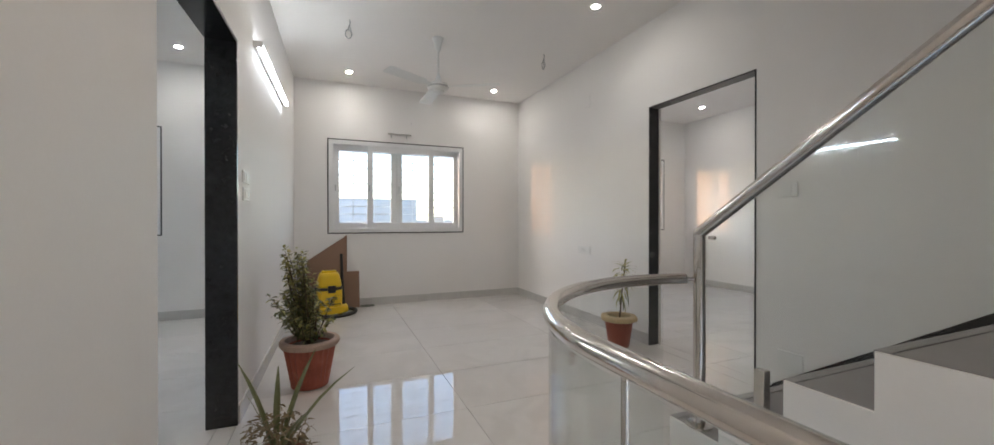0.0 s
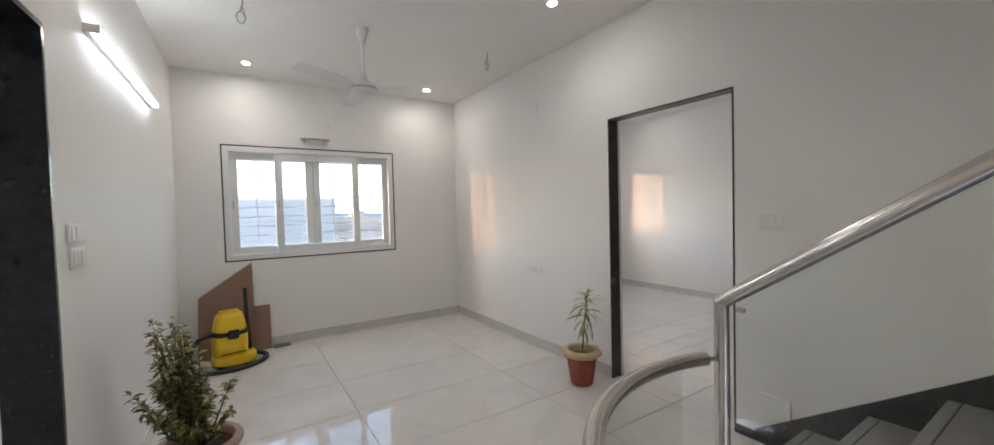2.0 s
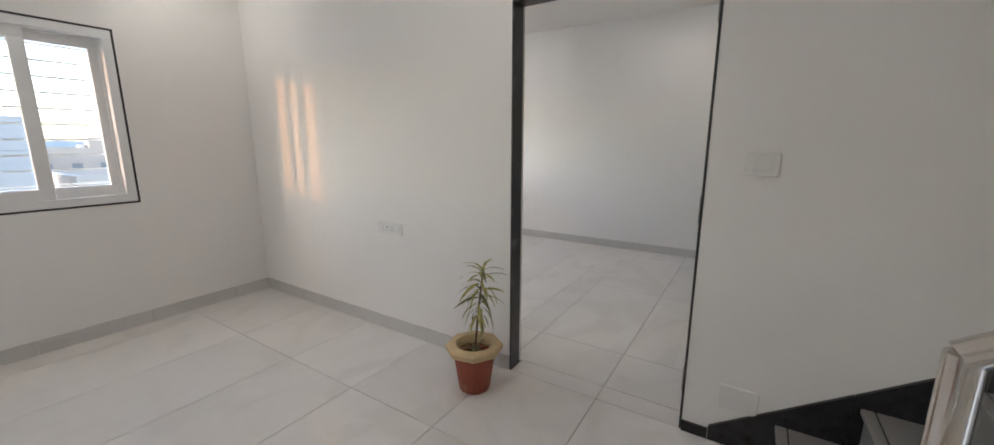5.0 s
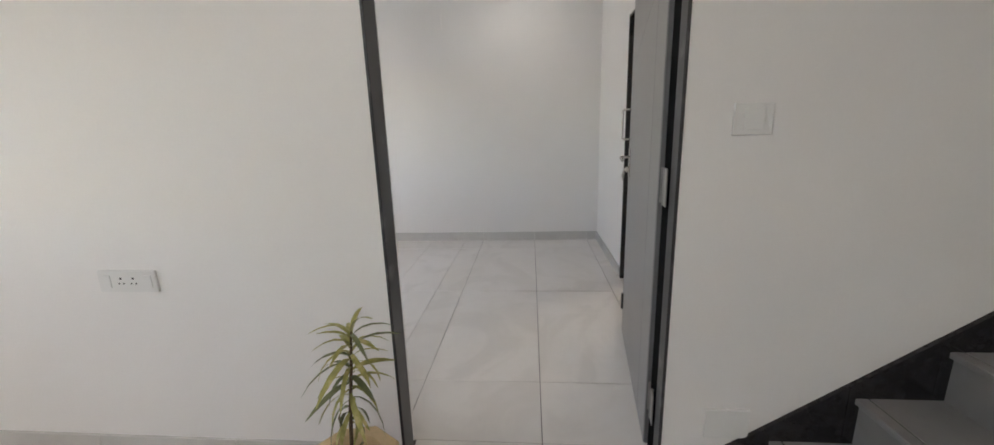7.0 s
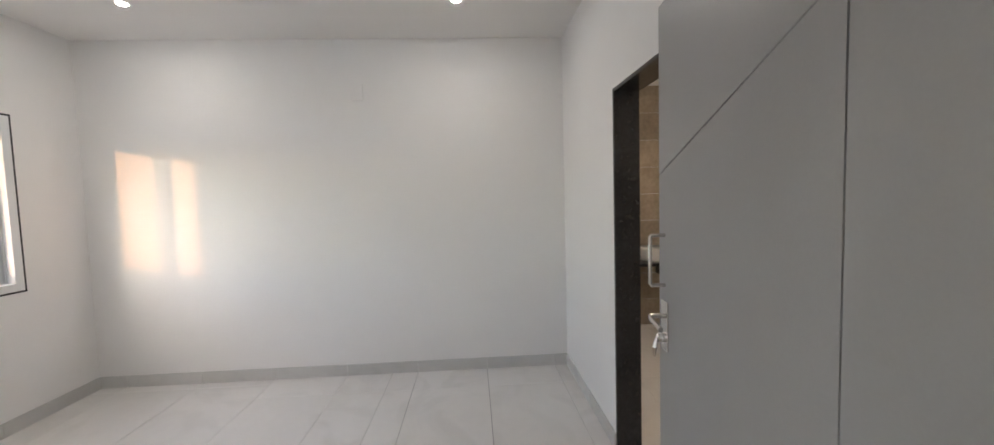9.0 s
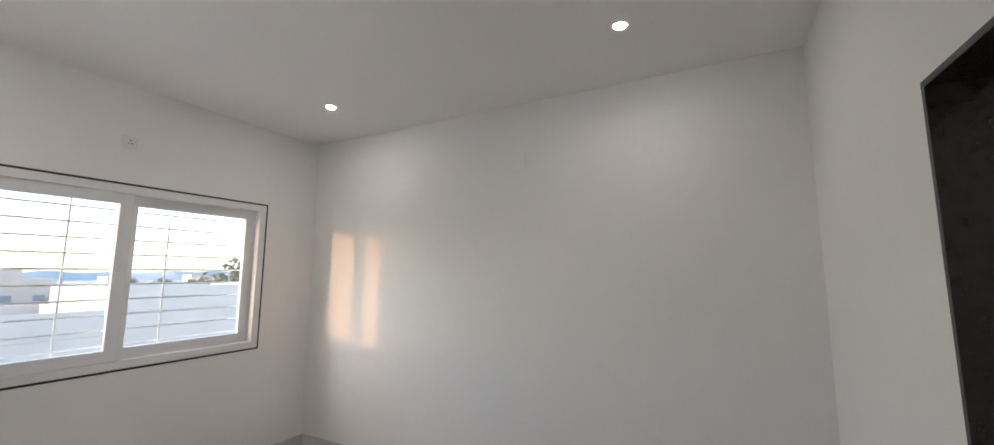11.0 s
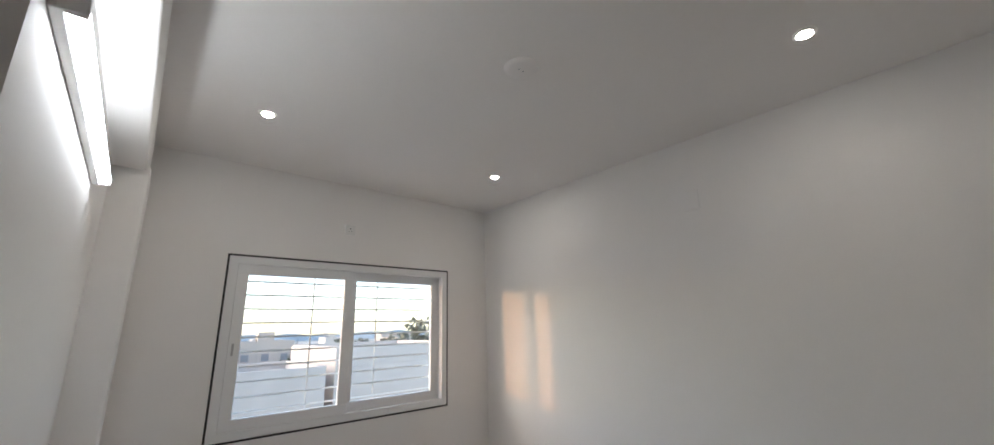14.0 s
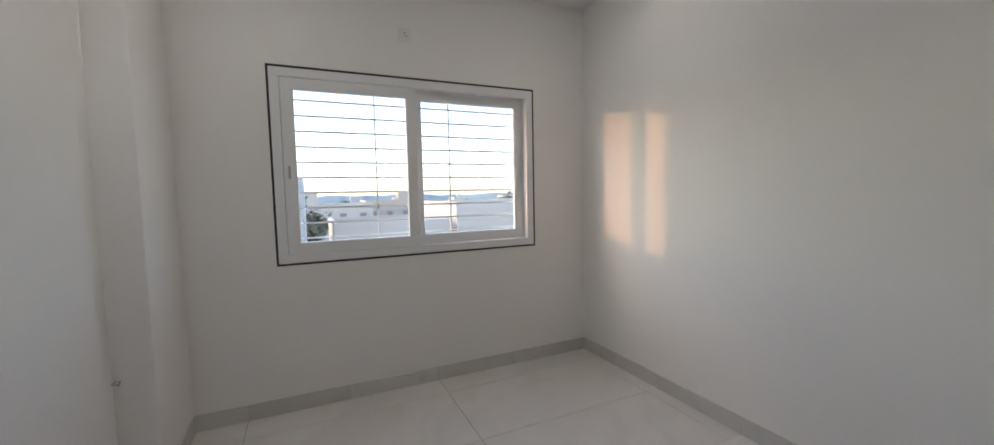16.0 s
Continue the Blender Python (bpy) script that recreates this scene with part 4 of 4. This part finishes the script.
def vacuum(x, y):
    root = thing("vacuum_cleaner", "yellow and black drum vacuum cleaner with a black hose", "vacuum cleaner", at=(x, y, 0))
    root.rotation_euler = (0, 0, radians(14))
    part("base", rounded(bmesh.new(), [(q[0] + 0.03, q[1]) for q in superellipse(0.180, 0.165)], 0.035, 0.108, 0.95, 0.018), YELLOW, root, "yellow wheeled base", True)
    part("drum", rounded(bmesh.new(), superellipse(0.137, 0.128), 0.10, 0.315, 1.02, 0.012), YELLOW, root, "yellow drum", True)
    part("band", rounded(bmesh.new(), superellipse(0.144, 0.135), 0.300, 0.328, 1.0, 0.006), DARKP, root, "black band", True)
    head = part("head", rounded(bmesh.new(), superellipse(0.140, 0.131), 0.326, 0.495, 0.74, 0.035), YELLOW, root, "yellow motor head", True)
    part("handle", rounded(bmesh.new(), superellipse(0.085, 0.05), 0.487, 0.520, 0.92, 0.012), YELLOW, root, "yellow carrying handle", True)
    part("handle_slot", box(-0.05, 0.05, -0.018, 0.018, 0.513, 0.5215, 0.003), DARKP, root, "black handle slot")
    part("latch", box(-0.042, 0.042, -0.148, -0.125, 0.275, 0.355, 0.006), DARKP, root, "black latch")
    part("stripe", box(-0.10, 0.10, -0.1315, -0.120, 0.135, 0.143, 0.002), DARKP, root)
    for a in (0.7, 2.4, 3.9, 5.5):
        cx, cy = 0.145 * math.cos(a), 0.13 * math.sin(a)
        part("castor", lathe(bmesh.new(), [(0.018, 0.0), (0.022, 0.006), (0.022, 0.034), (0.014, 0.042)], 14, (cx, cy)), DARKP, root, "", True)
    pts = []
    for k in range(46):
        s = k / 45
        a = radians(200 + 235 * s)
        pts.append((0.0 + 0.30 * math.cos(a), 0.0 + 0.245 * math.sin(a), 0.024))
    hose = [(-0.125, -0.02, 0.312), (-0.18, -0.02, 0.318), (-0.235, -0.02, 0.30), (-0.285, -0.022, 0.25), (-0.315, -0.03, 0.18), (-0.325, -0.045, 0.11), (-0.312, -0.065, 0.055)] + pts + [(0.10, 0.20, 0.06), (0.12, 0.15, 0.14), (0.11, 0.11, 0.20)]
    dense, rad = [], []
    for a, b in zip(hose, hose[1:]):
        for q in range(4):
            dense.append(Vector(a).lerp(Vector(b), q / 4))
            rad.append(0.0215 if q % 2 else 0.0185)
    part("hose", tube_along(bmesh.new(), dense, rad, 12), DARKP, root, "ribbed black hose", True)
    part("wand", tube_along(bmesh.new(), [(0.17, 0.02, 0.10), (0.165, 0.06, 0.42), (0.16, 0.075, 0.70)], [0.02, 0.018, 0.016], 14), DARKP, root, "black suction tube", True)


vacuum(-2.625, -0.385)


def board(name, ring, y0, lean, label):
    root = thing(name, label, "board", "leaning boards")
    bm = bmesh.new()
    prism(bm, [(p[0], y0, p[1]) for p in ring], (0, -0.009, 0))
    for v in bm.verts:
        v.co.y += lean * (v.co.z)
    part("sheet", bm, BOARD, root)


board("hardboard_sheet", [(-2.89, 0.001), (-2.415, 0.001), (-2.415, 0.915), (-2.875, 0.605)], -0.135, 0.14, "brown hardboard sheet with a slanted top leaning on the wall")
board("hardboard_offcut", [(-2.44, 0.001), (-2.265, 0.001), (-2.268, 0.455), (-2.44, 0.455)], -0.075, 0.13, "small brown hardboard offcut leaning on the wall")
rag = thing("floor_rag", "grey crumpled cloth on the floor by the boards", "rag", at=(-2.17, -0.075, 0))
bm = bmesh.new()
bmesh.ops.create_grid(bm, x_segments=14, y_segments=10, size=0.5)
rnd = random.Random(3)
for v in bm.verts:
    u, w = v.co.x, v.co.y
    v.co = Vector((u * 0.17, w * 0.10, 0.012 + 0.022 * noise.noise(Vector((u * 5, w * 4, 2))) * (1 - 2 * max(abs(u), abs(w)) * 0.6) + 0.012))
bmesh.ops.solidify(bm, geom=bm.faces, thickness=0.006)
low = min(v.co.z for v in bm.verts)
for v in bm.verts:
    v.co.z -= low
part("cloth", bm, mat("grey green cloth", (0.17, 0.18, 0.15), 0.9, vary=0.3, scale=30), rag, "", True)


# ---- bathroom ----
BX0, BY0 = 1.0, -5.5
structure("wall_bath_south", box(BX0 - 0.1, BEX, BY0 - 0.12, BY0, 0.0, H2), PAINT, "bathroom back wall")
structure("wall_bath_west", box(BX0 - 0.12, BX0, BY0, BY - 0.14, 0.0, H2), PAINT, "bathroom side wall")
structure("ceiling_bath", box(BX0, BEX, BY0, BY - 0.14, 2.78, 2.82), mat("cream bathroom ceiling", (0.62, 0.55, 0.44), 0.6, vary=0.04), "cream painted bathroom ceiling")
structure("wall_bath_east", box(BEX, BEX + 0.15, BY0 - 0.12, BY - 0.14, 0.0, H2), PAINT, "bathroom end wall")
bt = thing("wall_bath_tiles", "brown stone wall tiles in the bathroom", "tiles", kind="structure")
east = south = None
for r in range(9):
    for c in range(3):
        z, y = 0.3 * r, BY0 + 0.008 + 0.46 * c
        if east is None:
            east = part("tile", box(BEX - 0.008, BEX - 0.0005, 0, 0.457, 0.0, 0.297, 0.001), BATHTILE, bt)
            o = east
        else:
            o = new("tile", east.data)
            o.parent = bt
        o.location = (0, y, z)
    for c in range(5):
        z, x = 0.3 * r, BEX - 0.01 - 0.62 * (c + 1)
        if south is None:
            south = part("tile", box(0, 0.617, BY0 + 0.0005, BY0 + 0.008, 0.0, 0.297, 0.001), BATHTILE, bt)
            o = south
        else:
            o = new("tile", south.data)
            o.parent = bt
        o.location = (x, 0, z)
vt = thing("vanity_counter", "black granite vanity counter in the bathroom", "counter", at=(0, 0, 0))
part("top", box(BEX - 0.46, BEX - 0.009, -5.30, -4.30, 0.75, 0.785, 0.003), GRANITE, vt)
part("bracket", box(BEX - 0.40, BEX - 0.009, -5.26, -5.22, 0.60, 0.75, 0.002), GRANITE, vt)
part("bracket", box(BEX - 0.40, BEX - 0.009, -4.43, -4.39, 0.60, 0.75, 0.002), GRANITE, vt)
bs = thing("wash_basin", "white ceramic basin on the black counter", "basin", at=(BEX - 0.22, -5.12, 0.785))
part("bowl", rounded(bmesh.new(), superellipse(0.14, 0.165), 0.0, 0.14, 1.1, 0.02), CERAMIC, bs, "", True)
bl = thing("bathroom_light", "warm glowing bathroom ceiling light", "ceiling light", at=(2.6, -4.75, 2.78))
part("panel", box(-0.09, 0.09, -0.09, 0.09, -0.012, -0.002, 0.003), LAMP_WARM, bl, "glowing warm panel")
part("frame", box(-0.1, 0.1, -0.1, 0.1, -0.002, 0.0), PLASTIC, bl)


# ---- outside ----
GZ = -7.0
gr = bmesh.new()
bmesh.ops.create_grid(gr, x_segments=2, y_segments=2, size=2500)
bmesh.ops.translate(gr, verts=gr.verts, vec=(0, 0, GZ))
tagged(link("ground", gr, EARTH), "dusty flat ground with scrub to the horizon", "ground", kind="structure")


def house(x, y, w, d, h, m, label, seed, head=True):
    """A flat-roofed house: walls with windows, terrace, parapet, stair head, water tank."""
    rnd = random.Random(seed)
    root = thing("house", label, "house", "houses beyond the windows", (x, y, GZ))
    part("wall", box(-w / 2, w / 2, -d / 2, d / 2, 0, h, 0.02), m, root)
    part("roof_terrace", box(-w / 2 + 0.2, w / 2 - 0.2, -d / 2 + 0.2, d / 2 - 0.2, h, h + 0.04), ROOFT, root)
    b = bmesh.new()
    for q in ((-w / 2, w / 2, -d / 2, -d / 2 + 0.18), (-w / 2, w / 2, d / 2 - 0.18, d / 2), (-w / 2, -w / 2 + 0.18, -d / 2 + 0.18, d / 2 - 0.18), (w / 2 - 0.18, w / 2, -d / 2 + 0.18, d / 2 - 0.18)):
        bm_box(b, *q, h, h + 0.9)
    part("parapet", b, m, root)
    if head:
        hx, hy = rnd.uniform(-w / 5, w / 5), rnd.uniform(-d / 5, d / 4)
        part("stair_head", box(hx - 1.4, hx + 1.4, hy - 1.2, hy + 1.2, h + 0.04, h + 2.5, 0.02), m, root)
        part("water_tank", lathe(bmesh.new(), [(0.55, h + 0.1), (0.6, h + 0.2), (0.6, h + 1.2), (0.5, h + 1.32), (0.2, h + 1.38)], 20, (hx + 2.0 if hx < 0 else hx - 2.0, hy)), DARKP if rnd.random() < 0.5 else HOUSE_W, root, "round water tank", True)
    for fl in range(int(h // 3.0)):
        for k in range(max(1, int(w // 3))):
            wx = -w / 2 + (k + 0.5) * w / max(1, int(w // 3))
            wd = part("window", box(wx - 0.6, wx + 0.6, -d / 2 - 0.01, -d / 2 + 0.05, fl * 3.0 + 1.0, fl * 3.0 + 2.2), DARKWIN, root)
            part("sill", box(wx - 0.7, wx + 0.7, -d / 2 - 0.12, -d / 2, fl * 3.0 + 0.9, fl * 3.0 + 0.99), m, wd)
    return root


house(-3.0, 16.0, 8.0, 6.0, 8.15, HOUSE_B, "pale blue flat-roofed house opposite the hall window", 1, False)
house(4.7, 19.0, 5.2, 6.0, 6.3, HOUSE_W, "white flat-roofed house with a terrace", 2, False)
house(11.2, 19.8, 6.8, 7.0, 7.1, HOUSE_W, "white flat-roofed house with a high parapet", 3, False)
house(20.0, 24.0, 9.0, 8.0, 6.8, HOUSE_W, "white flat-roofed house with a stair head", 4)
house(33.0, 28.0, 10.0, 9.0, 6.9, HOUSE_T, "tan flat-roofed house with a stair head", 5)
rnd = random.Random(77)
for k in range(46):
    far = 34 + k * 4.6
    x = rnd.uniform(-0.75, 1.5) * far
    m = (HOUSE_W, HOUSE_W, HOUSE_T, HOUSE_B)[rnd.randrange(4)]
    house(x, far + 8, rnd.uniform(7, 13), rnd.uniform(6, 10), rnd.choice((3.4, 5.8, 6.2, 6.6)), m, {"white rendered facade": "white flat-roofed house far off", "tan rendered facade": "tan flat-roofed house far off", "pale blue rendered facade": "pale blue flat-roofed house far off"}[m.name], 100 + k, rnd.random() < 0.45)


def tree(x, y, h, seed):
    rnd = random.Random(seed)
    root = thing("tree", "dusty green leafy tree among the houses", "tree", "trees beyond the windows", (x, y, GZ))
    tr = bmesh.new()
    tube_along(tr, [(0, 0, 0), (0.1, 0.05, h * 0.3), (0.0, 0.1, h * 0.6), (0.05, 0.0, h * 0.85)], [0.28, 0.22, 0.13, 0.04], 8)
    tips = [(0.05, 0.0, h * 0.85)]
    for k in range(7):
        a = k * 0.95 + rnd.uniform(-0.3, 0.3)
        z0 = h * rnd.uniform(0.32, 0.62)
        r = h * rnd.uniform(0.16, 0.30)
        tip = (r * math.cos(a), r * math.sin(a), z0 + h * rnd.uniform(0.10, 0.28))
        tube_along(tr, [(0.05, 0.05, z0), (tip[0] * 0.5, tip[1] * 0.5, z0 + h * 0.07), tip], [0.10, 0.06, 0.02], 6)
        tips.append(tip)
    part("trunk", tr, BARK, root)
    cr = bmesh.new()
    for t in tips:
        for k in range(110):
            d = Vector((rnd.gauss(0, 1), rnd.gauss(0, 1), rnd.gauss(0, 0.7))) * h * 0.075
            p = Vector(t) + d
            s = h * rnd.uniform(0.018, 0.045)
            n1, n2 = Vector((rnd.gauss(0, 1), rnd.gauss(0, 1), rnd.gauss(0, 1))).normalized(), Vector((rnd.gauss(0, 1), rnd.gauss(0, 1), rnd.gauss(0, 1))).normalized()
            u = n1.cross(n2).normalized()
            cr.faces.new([cr.verts.new(p + n1 * s), cr.verts.new(p + u * s * 0.6), cr.verts.new(p - n1 * s), cr.verts.new(p - u * s * 0.6)])
    tagged(part("crown", cr, TREE, root, "dusty green foliage"), kind="stuff")


for k in range(34):
    far = 30 + 5.2 * k
    tree(rnd.uniform(-0.7, 1.45) * far, far + 3, rnd.uniform(6.0, 8.5), 300 + k)
tree(22.5, 34.0, 10.3, 900)
tree(-1.0, 40.0, 8.5, 901)

# distant line of woods; haze is put into its pale grey-blue colour
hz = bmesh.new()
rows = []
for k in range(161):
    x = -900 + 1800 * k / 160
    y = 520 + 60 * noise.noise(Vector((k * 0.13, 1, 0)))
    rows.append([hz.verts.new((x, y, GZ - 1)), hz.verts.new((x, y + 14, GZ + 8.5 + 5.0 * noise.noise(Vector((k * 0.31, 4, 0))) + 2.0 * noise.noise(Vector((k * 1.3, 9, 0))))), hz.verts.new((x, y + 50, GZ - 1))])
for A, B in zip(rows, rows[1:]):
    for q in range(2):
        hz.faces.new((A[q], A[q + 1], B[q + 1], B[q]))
tagged(link("backdrop_woods", hz, mat("far woods in painted haze", (0.30, 0.33, 0.34), 1.0, vary=0.12, scale=0.08)), "line of far woods on the horizon, haze put into the colour", "woods", kind="stuff")


# ---- floor tiles ----
def floor_tiles():
    TW, TD, OX, OY, J = 1.21, 0.605, -0.65, -0.22, 0.003
    meshes = {}

    def put(x0, x1, y0, y1):
        if x1 - x0 < 0.03 or y1 - y0 < 0.03:
            return
        w, d = round(x1 - x0 - J, 4), round(y1 - y0 - J, 4)
        if (w, d) not in meshes:
            ob = part("floor_tile", box(0, w, 0, d, -0.012, 0.0, 0.0008), TILE, floor)
            meshes[(w, d)] = ob.data
        else:
            ob = new("floor_tile", meshes[(w, d)])
            ob.parent = floor
        ob.location = (x0 + J / 2, y0 + J / 2, 0)

    areas = [(LX - 0.14, 0.0, -4.06, 0.0), (LX - 0.14, RC[0] - RR, BACK, -4.06), (0.0, 0.138, DN + 0.011, DF - 0.011), (0.138, EX, BY, -2.42), (PX, EX, -2.42, 0.0), (-6.6, LX - 0.14, -4.6, 0.0), (1.29, 2.057, BY - 0.14, BY), (BX0, BEX, BY0, BY - 0.14)]
    for ax0, ax1, ay0, ay1 in areas:
        for i in range(-6, 5):
            for j in range(-14, 3):
                y0 = OY + j * TD
                x0 = OX + i * TW + (0.235 if ax0 > 0.13 and y0 > -1.6 else 0.0)
                put(max(x0, ax0), min(x0 + TW, ax1), max(y0, ay0), min(y0 + TD, ay1))
    # rounded corner piece under the curved rail
    ring = [(RC[0] - RR + 0.002, -4.062, -0.012)]
    ring += [(RC[0] + (RR - 0.0) * math.cos(radians(a)), min(-4.063, RC[1] + RR * math.sin(radians(a))), -0.012) for a in range(176, 60, -6)]
    part("floor_tile", prism(bmesh.new(), ring, (0, 0, 0.012)), TILE, floor)


floor_tiles()
